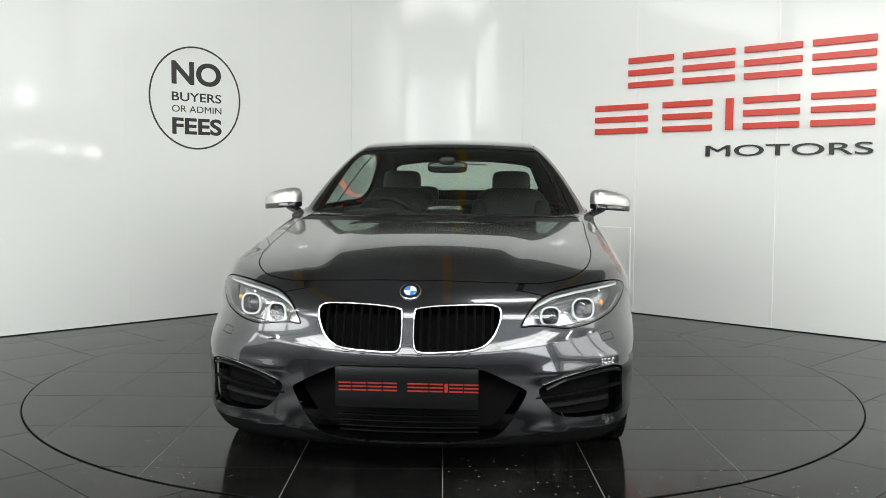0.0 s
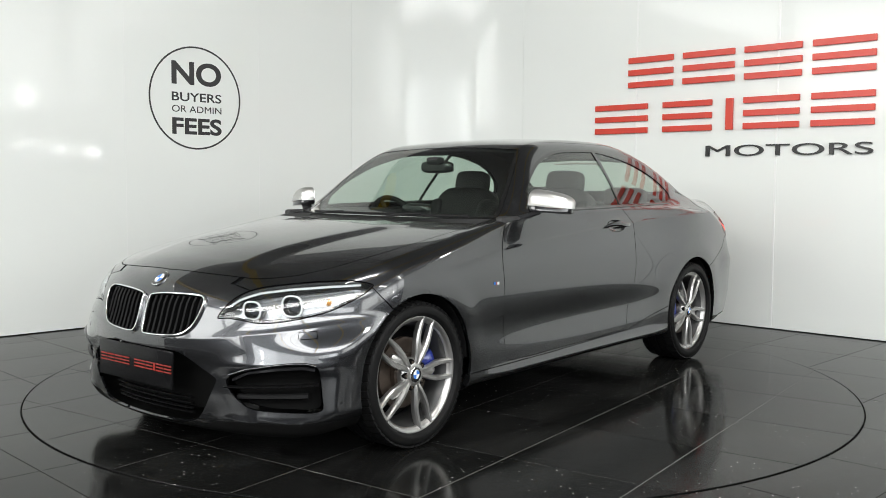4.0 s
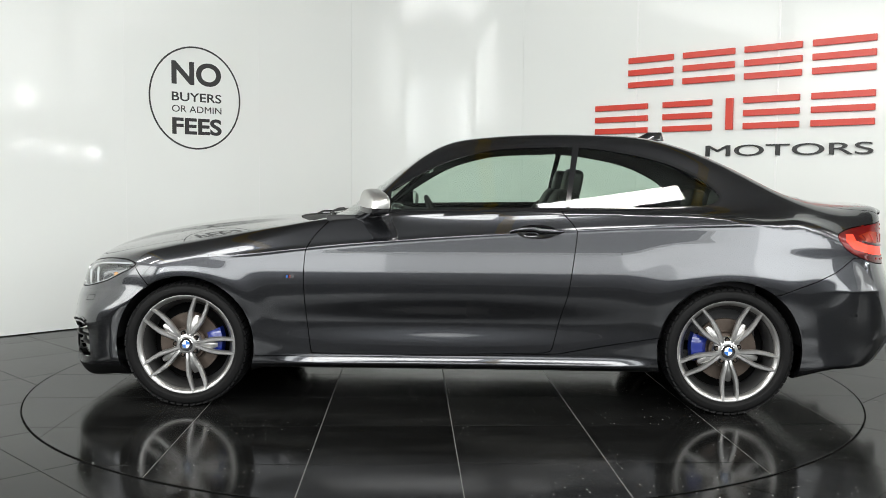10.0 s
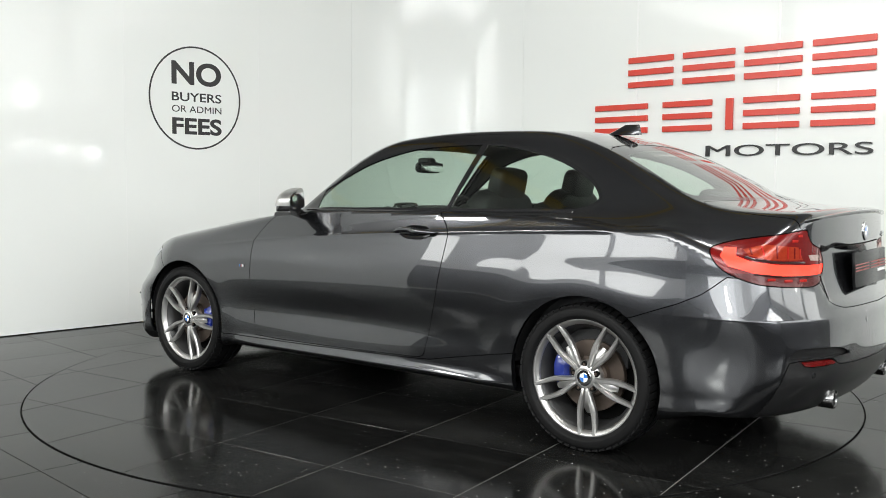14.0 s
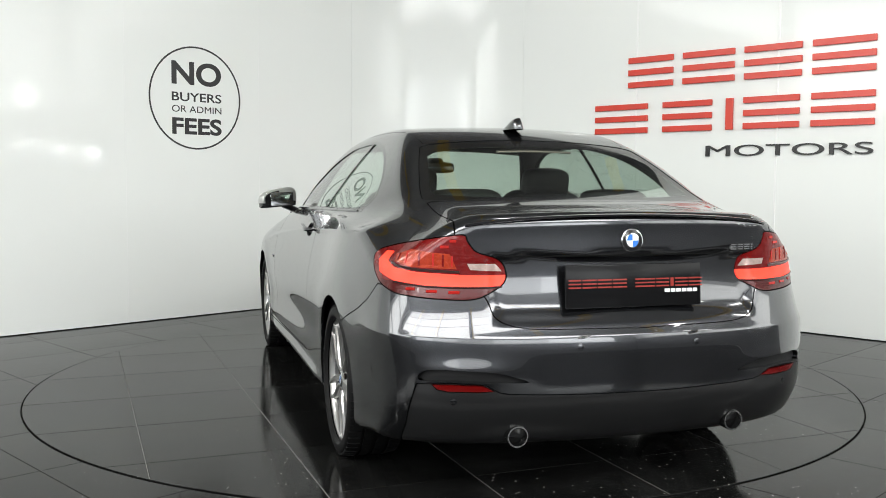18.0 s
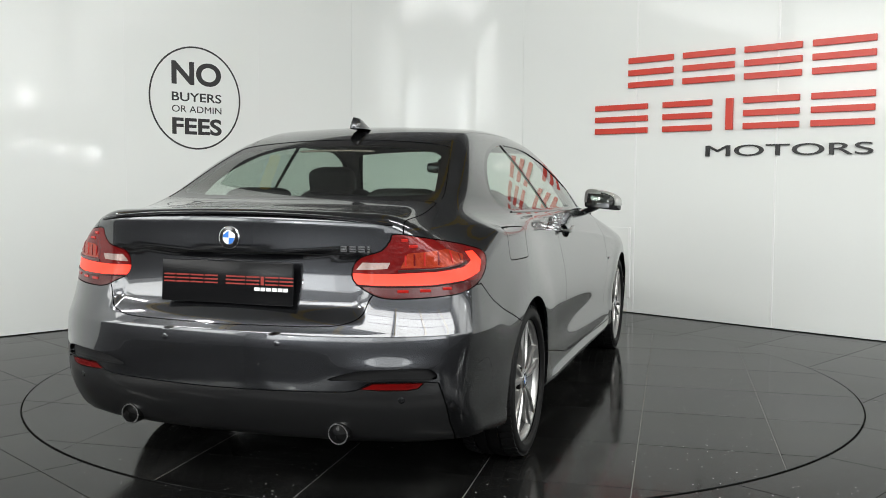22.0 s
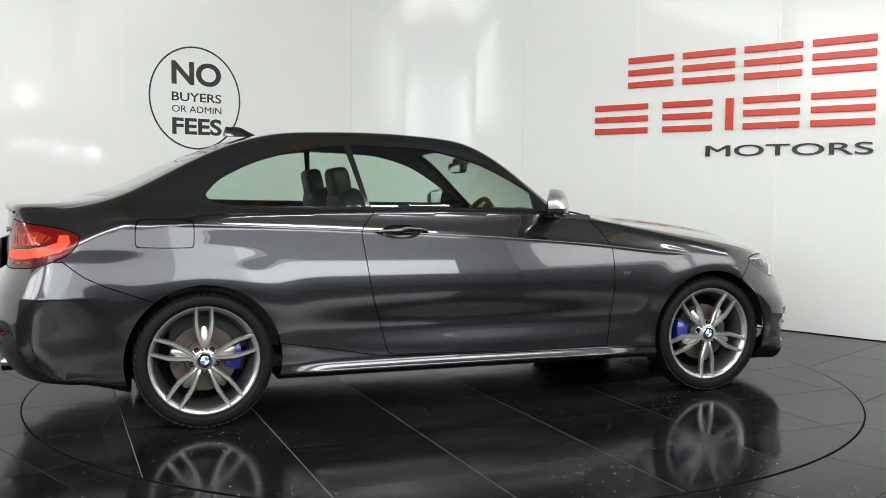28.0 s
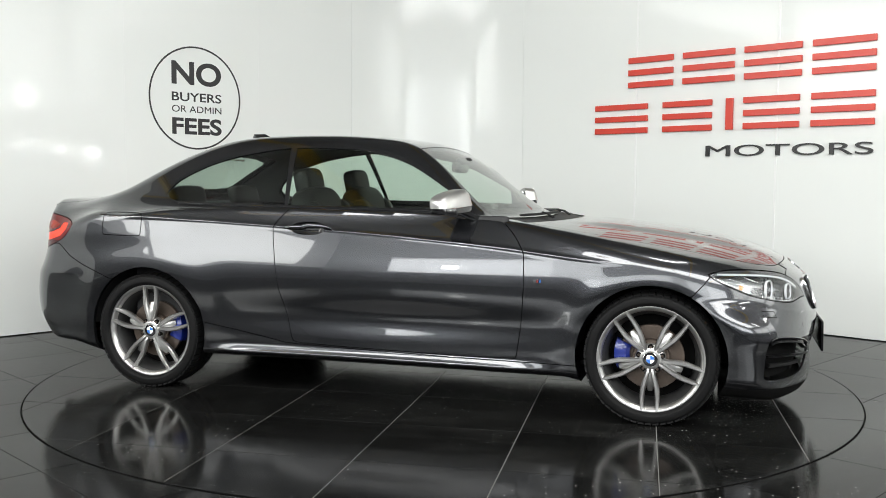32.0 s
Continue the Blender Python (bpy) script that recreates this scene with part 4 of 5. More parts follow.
ws = sheet("windscreen", clear_front, SCREEN, car, fold=.0, push=-.002, label="clear laminated windscreen")
sheet("windscreen_border", frit_front, FRIT, ws, fold=.004, push=-.002, label="black printed glass border")
rw = sheet("rear_window", clear_back, DARK_GLASS, car, fold=.0, push=-.002, label="tinted heated rear window")
sheet("rear_window_border", frit_back, FRIT, rw, fold=.004, push=-.002, label="black printed glass border")
front_bumper = sheet("front_bumper", nose_skin, PAINT, car, fold=.010)
for side in ("left", "right"):
    sheet("washer_cover", washer, PAINT, front_bumper, side, label="grey headlamp washer cover")
sheet("chin_spoiler", chin, SEAM, front_bumper, label="matt black lower lip")
rear_bumper = sheet("rear_bumper", tail_skin, PAINT, car, fold=.02)
sheet("diffuser", valance, material("dark_grey_valance", (.015, .0151, .0157), .28, .2, .6, .08, 60, spec=.3), rear_bumper, fold=.02, label="dark grey rear valance")
boot = sheet("boot_lid", lid, PAINT, car, fold=.015)
sheet("underbody", under, PLASTIC, car, fold=0)
sheet("panel_gap", SEAMS, SEAM, car, fold=0, push=-.009, label="dark gaps between the panels")


# ---- fittings of the car ----
def at_nose(az, z, push=0.0):
    """Place and normal on the skin, by the angle round the nose and the height."""
    a = np.radians(np.atleast_1d(az))
    z = np.broadcast_to(z, a.shape)
    p = cast(np.stack([np.full(len(a), 1.2), np.zeros(len(a)), z], 1), np.stack([np.cos(a), np.sin(a), np.zeros(len(a))], 1))
    n = gradient(p)
    return p + push * n, n


def at_tail(az, z, push=0.0):
    a = np.radians(np.atleast_1d(az))
    z = np.broadcast_to(z, a.shape)
    p = cast(np.stack([np.full(len(a), -1.3), np.zeros(len(a)), z], 1), np.stack([-np.cos(a), np.sin(a), np.zeros(len(a))], 1))
    n = gradient(p)
    return p + push * n, n


def at_side(x, z, push=0.0):
    x = np.atleast_1d(np.asarray(x, float))
    z = np.broadcast_to(z, x.shape)
    p = cast(np.stack([x, np.zeros(len(x)), z], 1), np.tile((0, 1.0, 0), (len(x), 1)))
    n = gradient(p)
    return p + push * n, n


def at_top(x, y, push=0.0):
    x = np.atleast_1d(np.asarray(x, float))
    y = np.broadcast_to(y, x.shape)
    p = cast(np.stack([x, y, np.full(len(x), .6)], 1), np.tile((0, 0, 1.0), (len(x), 1)))
    n = gradient(p)
    return p + push * n, n


def at_front(y, z, push=0.0):
    y = np.atleast_1d(np.asarray(y, float))
    z = np.broadcast_to(z, y.shape)
    p = cast(np.stack([np.full(len(y), 1.2), y, z], 1), np.tile((1.0, 0, 0), (len(y), 1)))
    n = gradient(p)
    return p + push * n, n


def mirrored(bm, s):
    if s < 0:
        bmesh.ops.scale(bm, vec=(1, -1, 1), verts=bm.verts)
    return bm


def facing(p, n, spin=0.0):
    """A pose at p whose z axis is n."""
    return Matrix.Translation(Vector(p)) @ Vector(n).to_track_quat("Z", "Y").to_matrix().to_4x4() @ Matrix.Rotation(spin, 4, "Z")


def roundel(bm, m, r):
    """A domed round badge: dark band, bright rims, quartered middle. Slots: dark, chrome, blue, white."""
    def ring(r0, z0, r1, z1, k, n=40):
        a = [bm.verts.new(m @ Vector((r0 * math.cos(2 * math.pi * i / n), r0 * math.sin(2 * math.pi * i / n), z0))) for i in range(n)]
        b = [bm.verts.new(m @ Vector((r1 * math.cos(2 * math.pi * i / n), r1 * math.sin(2 * math.pi * i / n), z1))) for i in range(n)]
        for i in range(n):
            bm.faces.new((a[i], a[(i + 1) % n], b[(i + 1) % n], b[i])).material_index = k
    ring(r, -.002, r, .003, 1)
    ring(r, .003, r * .93, .0045, 1)
    ring(r * .93, .0045, r * .62, .0055, 0)
    ring(r * .62, .0055, r * .56, .006, 1)
    n = 40
    c = bm.verts.new(m @ Vector((0, 0, .0066)))
    e = [bm.verts.new(m @ Vector((r * .56 * math.cos(2 * math.pi * i / n), r * .56 * math.sin(2 * math.pi * i / n), .006))) for i in range(n)]
    for i in range(n):
        bm.faces.new((c, e[i], e[(i + 1) % n])).material_index = 2 + (i * 4 // n) % 2


BADGE = [TRIM, CHROME, BLUE_BADGE, WHITE_BADGE]

# badges
(p,), (n,) = at_front(0, .718)
bm = bmesh.new()
roundel(bm, facing(p, n, radians(90)), .041)
part("front_badge", bm, BADGE, car, "round blue and white badge on the bonnet edge")
(p,), (n,) = at_tail(0, .936)
bm = bmesh.new()
roundel(bm, facing(p, n, radians(90)), .041)
part("rear_badge", bm, BADGE, boot, "round blue and white badge on the boot lid")

# kidney grilles
for s in (1, -1):
    line = [q for q in KIDNEY]
    y, z = np.array([q[0] for q in line]), np.array([q[1] for q in line])
    pf, nf = at_front(y, z, .004)
    bm = bmesh.new()
    sweep(bm, [Vector(q) for q in pf], (.008, .018), Vector((1, 0, .25)), 8, True)
    g = part("kidney_grille", mirrored(bm, s), CHROME, front_bumper, "chrome-framed kidney grille with black slats", 60)
    pocket = [(q, n) for q, n in kidney]
    sheet("grille_back", pocket, SEAM, g, "left" if s > 0 else "right", fold=0, push=-.07)
    for k in range(9):
        yy = .047 + k * .0335
        zs = z[np.abs(y - yy) < .02]
        z0, z1 = zs.min() + .004, zs.max() - .004
        zz = np.linspace(z0, z1, 6)
        pf, nf = at_front(np.full(6, yy), zz, -.014)
        bm = bmesh.new()
        sweep(bm, [Vector(q) for q in pf], (.009, .03), Vector((1, 0, 0)), 6)
        part("slat", mirrored(bm, s), SLAT, g)

# lower mouth: mesh and bars
sheet("intake_back", mouth, SEAM, front_bumper, "both", fold=0, push=-.09)
for zz in (.176, .199, .222, .245):
    az = np.linspace(-17, 17, 15)
    pf, nf = at_nose(np.abs(az), zz, -.045)
    pf[:, 1] *= np.where(az < 0, -1, 1)
    bm = bmesh.new()
    sweep(bm, [Vector(q) for q in pf], (.02, .007), UP, 6)
    part("intake_bar", bm, SLAT, front_bumper)
for s in (1, -1):
    sheet("side_intake_back", fog, SEAM, front_bumper, "left" if s > 0 else "right", fold=0, push=-.06)
    az = np.linspace(29.2, 50.8, 10)
    pf, nf = at_nose(az, np.linspace(.326, .350, 10), -.010)
    bm = bmesh.new()
    sweep(bm, [Vector(q) for q in pf], (.03, .010), UP, 8)
    part("intake_blade", mirrored(bm, s), SLAT, front_bumper, "gloss black blade across the side intake")
    for zz, dz in ((.285, .014), (.385, .026)):
        pf, nf = at_nose(az[1:-1], np.linspace(zz, zz + dz, 8), -.035)
        bm = bmesh.new()
        sweep(bm, [Vector(q) for q in pf], (.02, .022), UP, 6)
        part("intake_bar", mirrored(bm, s), PLASTIC, front_bumper)
    pf, nf = at_nose(np.linspace(31.5, 50.0, 10), np.interp(np.linspace(31.5, 50.0, 10), [31.5, 35.5, 42, 47.5, 50.0], [.358, .388, .408, .417, .405]), -.010)
    bm = bmesh.new()
    sweep(bm, [Vector(q) for q in pf], (.028, .016), UP, 8)
    part("intake_visor", mirrored(bm, s), TRIM, front_bumper, "gloss black visor inside the side intake", 60)
    pf, nf = at_nose(np.linspace(30.6, 50.2, 10), np.interp(np.linspace(30.6, 50.2, 10), [30.6, 35.5, 42, 47.5, 50.2], [.376, .407, .427, .436, .424]), .001)
    bm = bmesh.new()
    sweep(bm, [Vector(q) for q in pf], (.014, .009), UP, 8)
    part("intake_brow", mirrored(bm, s), PAINT, front_bumper, "grey rounded lip over the side intake", 60)
    # parking sensor
    (p,), (n,) = at_nose(33.5, .47)
    bm = bmesh.new()
    lathe(bm, [(.001, .0005), (.011, .0005), (.012, -.002)], 16, "z", facing(p, n))
    part("parking_sensor", mirrored(bm, s), PAINT, front_bumper)

# dealer plates: red and white print shown as plain bars
def plate(name, c, n, w, h, bars, parent, label):
    m = Matrix.Translation(Vector(c)) @ Matrix((Vector(n).cross(UP).normalized() * -1, Vector(n).cross(Vector(n).cross(UP)).normalized() * -1, Vector(n))).transposed().to_4x4()
    bm = bmesh.new()
    box(bm, (0, 0, 0), (w, h, .012), bevel=.004)
    bmesh.ops.transform(bm, matrix=m, verts=bm.verts)
    pl = part(name, bm, PLATE, parent, label)
    for x0, x1, y0, y1, mat in bars:
        bm = bmesh.new()
        box(bm, ((x0 + x1) / 2, (y0 + y1) / 2, .0068), (x1 - x0, y1 - y0, .0012))
        bmesh.ops.transform(bm, matrix=m, verts=bm.verts)
        part("print_bar", bm, mat, pl)
    return pl


def word_bars(x0, widths, gap, y0, y1, mat):
    out, x = [], x0
    for w in widths:
        if w > 0:
            th = (y1 - y0) * .17
            for k in range(3 if w > .02 else 1):
                out.append((x, x + w, y0 + k * (y1 - y0 - th) / 2, y0 + k * (y1 - y0 - th) / 2 + th, mat) if w > .02 else (x, x + w, y0, y1, mat))
        x += abs(w) + gap
    return out


red = word_bars(-.252, [.046, .052, .052, .052, -.028, .076, .050, .012, .050, .052], .0055, -.012, .020, RED_INK)
plate("front_plate", (2.148, 0, .374), (1, 0, .02), .535, .152, red, front_bumper, "black dealer plate with red print")
red = word_bars(-.250, [.046, .052, .052, .052, -.022, .076, .050, .012, .050, .052], .0055, -.006, .024, RED_INK)
plate("rear_plate", (-2.252, 0, .782), (-1, 0, .06), .520, .148, red + word_bars(.115, [.02, .018, .018, .018, .018, .016], .004, -.026, -.014, WHITE_INK), boot, "black dealer plate with red and white print")

# headlamps
for s in (1, -1):
    side = "left" if s > 0 else "right"
    lamp = sheet("headlamp", head_lamp, BOWL, car, side, fold=0, push=-.062, label="clear headlamp with white ring lights")
    inner, rim_f = cut(head_lamp, shrink(HEAD, .007), round_nose)
    sheet("bezel", rim_f, TRIM, lamp, side, fold=.055, push=-.001, label="black lamp edge")
    sheet("lens", inner, LENS, lamp, side, fold=0, push=.0)
    floor_f, up_f = cut(inner, [(.85 * radians(a), z) for a, z in ((20, .50), (20, .598), (34, .592), (50, .612), (60, .652), (70, .68), (70, .5))], round_nose)
    sheet("lower_trim", floor_f, PLASTIC, lamp, side, fold=.0, push=-.03, label="black lower lamp trim")
    # brow light guide
    az = np.linspace(29, 62, 14)
    pf, nf = at_nose(az, np.interp(az, [29, 32, 37, 45, 54, 62], [.645, .678, .703, .719, .727, .728]), -.018)
    bm = bmesh.new()
    sweep(bm, [Vector(q) for q in pf], (.016, .011), UP, 6)
    part("brow", mirrored(bm, s), RING_WHITE, lamp, "white light guide")
    az = np.linspace(31, 61, 14)
    pf, nf = at_nose(az, np.interp(az, [29.5, 33, 37.5, 42.5, 48, 53.5, 58.5, 62.5], [.600, .597, .589, .595, .611, .633, .666, .697]), -.010)
    bm = bmesh.new()
    sweep(bm, [Vector(q) for q in pf], (.012, .005), UP, 6)
    part("lower_rim", mirrored(bm, s), CHROME, lamp, "bright rim along the foot of the lamp")
    for az0, z0, r in ((34.8, .633, .038), (44.8, .652, .044)):
        (p,), (n,) = at_nose(az0, z0, -.026)
        d = Vector((.93, .34, .05)).normalized()
        m = facing(p, d)
        bm = bmesh.new()
        ring = [m @ Vector((r * (abs(math.cos(w)) ** .75) * math.copysign(1, math.cos(w)), r * .92 * (abs(math.sin(w)) ** .75) * math.copysign(1, math.sin(w)), 0)) for w in np.linspace(0, 2 * math.pi, 33)[:-1]]
        sweep(bm, ring[:13] + ring[14:32], (.0075, .011), d, 8, True)
        part("ring_light", mirrored(bm, s), RING_WHITE, lamp, "white hexagonal ring light", 60)
        bm = bmesh.new()
        lathe(bm, [(r * .95, 0), (r * .80, -.012), (r * .72, -.018)], 28, "z", m)
        part("projector_collar", mirrored(bm, s), PLASTIC, lamp)
        bm = bmesh.new()
        lathe(bm, [(.001, .004), (r * .3, .0), (r * .55, -.010), (r * .74, -.022)], 28, "z", m)
        part("projector", mirrored(bm, s), material("projector_glass", (.05, .055, .065), .04, .3, 1.0, .05), lamp, "dark glass projector", 60)
    (p,), (n,) = at_nose(54.0, .668, -.045)
    bm = dome(bmesh.new(), tuple(p), (.011, .011, .014), 1.0, None, 14, 8)
    part("indicator", mirrored(bm, s), AMBER, lamp, "amber indicator bulb", 60)

# tail lamps
BAND = [(.85 * radians(a), z) for a, z in ((26.3, .786), (33.7, .783), (41.1, .785), (47.6, .797), (52.3, .822), (53.7, .86), (52.4, .893), (50.0, .893), (50.6, .862), (48.1, .842), (43.0, .830), (34.6, .823), (26.3, .822))]
WHITE = [(.85 * radians(a), z) for a, z in ((27.7, .834), (33.3, .840), (33.9, .861), (28.9, .860))]
GOLD = [(.85 * radians(a), z) for a, z in ((35.7, .842), (43.9, .846), (48.2, .862), (48.9, .884), (44.8, .905), (37.0, .892))]
for s in (1, -1):
    side = "left" if s > 0 else "right"
    band, left_over = cut(tail_lamp, BAND, round_tail)
    clear_f, left_over = cut(left_over, WHITE, round_tail)
    gold, left_over = cut(left_over, GOLD, round_tail)
    low_f, top_f = cut(left_over, [(.2, .60), (1.1, .60), (1.1, .80), (.2, .79)], round_tail)
    lamp = sheet("tail_lamp", top_f, LAMP_RED, car, side, fold=.02, label="red wraparound tail lamp, lit")
    sheet("lower_lens", low_f, LAMP_DARK, lamp, side, fold=.02, label="dark red lower lens")
    sheet("light_bar", band, LAMP_LIT, lamp, side, fold=.004, push=-.001, label="lit red light bar")
    sheet("reversing_lens", clear_f, LAMP_CLEAR, lamp, side, fold=.004, push=.001, label="clear reversing lens")
    sheet("indicator_lens", gold, LAMP_AMBER, lamp, side, fold=.004, push=.001, label="orange indicator lens")
    az = np.linspace(35.2, 49.0, 9)
    pf, nf = at_tail(az, np.interp(az, [35, 43, 48.1, 50], [.8315, .837, .850, .866]), .0015)
    bm = bmesh.new()
    sweep(bm, [Vector(q) for q in pf], (.004, .009), UP, 6)
    part("divider", mirrored(bm, s), LAMP_BLACK, lamp, "dark divider between the lenses")
    az = np.linspace(27.6, 47.6, 11)
    pf, nf = at_tail(az, np.interp(az, [26.3, 33.7, 41.1, 47.6], [.782, .779, .781, .793]), .0015)
    bm = bmesh.new()
    sweep(bm, [Vector(q) for q in pf], (.004, .006), UP, 6)
    part("divider", mirrored(bm, s), LAMP_BLACK, lamp, "dark divider between the lenses")
    for az0, z0, z1, mt in ((36.6, .850, .886, LAMP_GLINT), (38.2, .850, .890, LAMP_RED), (40.0, .850, .894, LAMP_GLINT), (42.6, .852, .898, LAMP_RED), (45.4, .858, .897, LAMP_GLINT), (47.6, .866, .888, LAMP_RED)):
        pf, nf = at_tail(np.full(4, az0), np.linspace(z0, z1, 4), .0015)
        bm = bmesh.new()
        sweep(bm, [Vector(q) for q in pf], (.007, .003), Vector(nf[0]), 6)
        part("lens_rib", mirrored(bm, s), mt, lamp)
    for az0, z0, ww in ((36, .764, .030), (40, .766, .030), (44, .772, .026), (38, .916, .024), (36.5, .936, .018)):
        pf, nf = at_tail(np.linspace(az0 - ww * 33, az0 + ww * 33, 4), z0, .0012)
        bm = bmesh.new()
        sweep(bm, [Vector(q) for q in pf], (.003, .010), UP, 6)
        part("lens_rib", mirrored(bm, s), LAMP_GLINT, lamp)
    sheet("reflector", reflector, LAMP_RED, rear_bumper, side, fold=.01, push=.001, label="slim red reflector")
    # dark scoop over the reflector
    sheet("scoop", crescent, PLASTIC, rear_bumper, side, fold=0, push=-.018, label="black scoop above the reflector")
    for az0, z0 in ((12.5, .585), (35.0, .405)):
        (p,), (n,) = at_tail(az0, z0)
        bm = bmesh.new()
        lathe(bm, [(.001, .0012), (.0095, .0010), (.0115, .0004), (.012, -.002)], 16, "z", facing(p, n))
        part("parking_sensor", mirrored(bm, s), PAINT, rear_bumper)
    # exhaust
    m = Matrix.Translation((-2.235, s * .420, .276)) @ Matrix.Rotation(radians(-2), 4, "Y")
    bm = bmesh.new()
    lathe(bm, [(.030, .16), (.030, .005), (.0325, -.006), (.037, -.006), (.039, .004), (.039, .16)], 32, "x", m)
    ex = part("tailpipe", bm, material("dark_chrome", (.26, .26, .26), .22, 1.0, 0, .1), rear_bumper, "round dark chrome tailpipe", 50)
    # black disc stands in for the dark depth of the bore
    bm = bmesh.new()
    lathe(bm, [(.001, .03), (.0305, .03), (.0305, .031), (.001, .031)], 24, "x", m)
    part("soot", bm, SEAM, ex)

# boot details
# black strip stands in for the shadow under the lid's edge
yy = np.linspace(-.455, .455, 25)
pf, nf = at_tail(np.degrees(np.arctan2(np.abs(yy), .93)), .8845, -.001)
pf[:, 1] = np.abs(pf[:, 1]) * np.sign(yy)
bm = bmesh.new()
sweep(bm, [Vector(q) for q in pf], lambda t: (.007, .0075 * (.3 + .7 * math.sin(math.pi * t) ** .3)), UP, 6)
part("lid_edge", bm, SEAM, boot, "dark strip painted as the lid's shadow over the plate recess")
y = np.linspace(-.585, .585, 27)
pt = cast(np.stack([np.full(27, -2.0), y, np.full(27, .9)], 1), np.tile(np.array([-.80, 0, .44]) / .9131, (27, 1)))
bm = bmesh.new()
sweep(bm, [Vector(q) + Vector((.004, 0, .004)) for q in pt], lambda t: (.050 * (.35 + .65 * math.sin(math.pi * t) ** .4), .012), UP, 8)
part("spoiler_lip", bm, TRIM, boot, "gloss black boot lip spoiler")
for k, (a, b) in enumerate(((-.415, -.438), (-.446, -.469), (-.477, -.500), (-.508, -.516))):
    (p,), (n,) = at_tail(math.degrees(math.atan2(abs(a + b) / 2, .92)), .906)
    for dz in (-.008, 0, .008):
        bm = bmesh.new()
        box(bm, (p[0] - .002, (a + b) / 2, .906 + dz), (.004, abs(a - b), .0045))
        part("model_badge_bar", bm, CHROME, boot)
yy = np.linspace(-.17, .17, 11)
pf, nf = at_top(np.full(11, -1.338), np.abs(yy), -.016)
pf[:, 1] = yy
bm = bmesh.new()
sweep(bm, [Vector(q) for q in pf], (.034, .010), UP, 6)
part("high_brake_light", bm, LAMP_CLEAR, car, "clear strip brake light at the top of the rear window")

# roof aerial fin
bm = bmesh.new()
rings = []
for k in range(7):
    t = k / 6
    zz = 1.378 + .050 * t
    x0, x1, hw = -.965 - .115 * t ** .8, -1.172 + .014 * t ** 1.5, .032 * (1 - t) ** .7 + .006
    rings.append([bm.verts.new(((x0 + x1) / 2 + (x0 - x1) / 2 * math.cos(w), hw * math.sin(w), zz)) for w in np.linspace(0, 2 * math.pi, 17)[:-1]])
for a, b in zip(rings[:-1], rings[1:]):
    for j in range(16):
        bm.faces.new((a[j], a[(j + 1) % 16], b[(j + 1) % 16], b[j]))
bm.faces.new(rings[-1])
part("aerial_fin", bm, PAINT, car, "grey shark-fin roof aerial", 60)


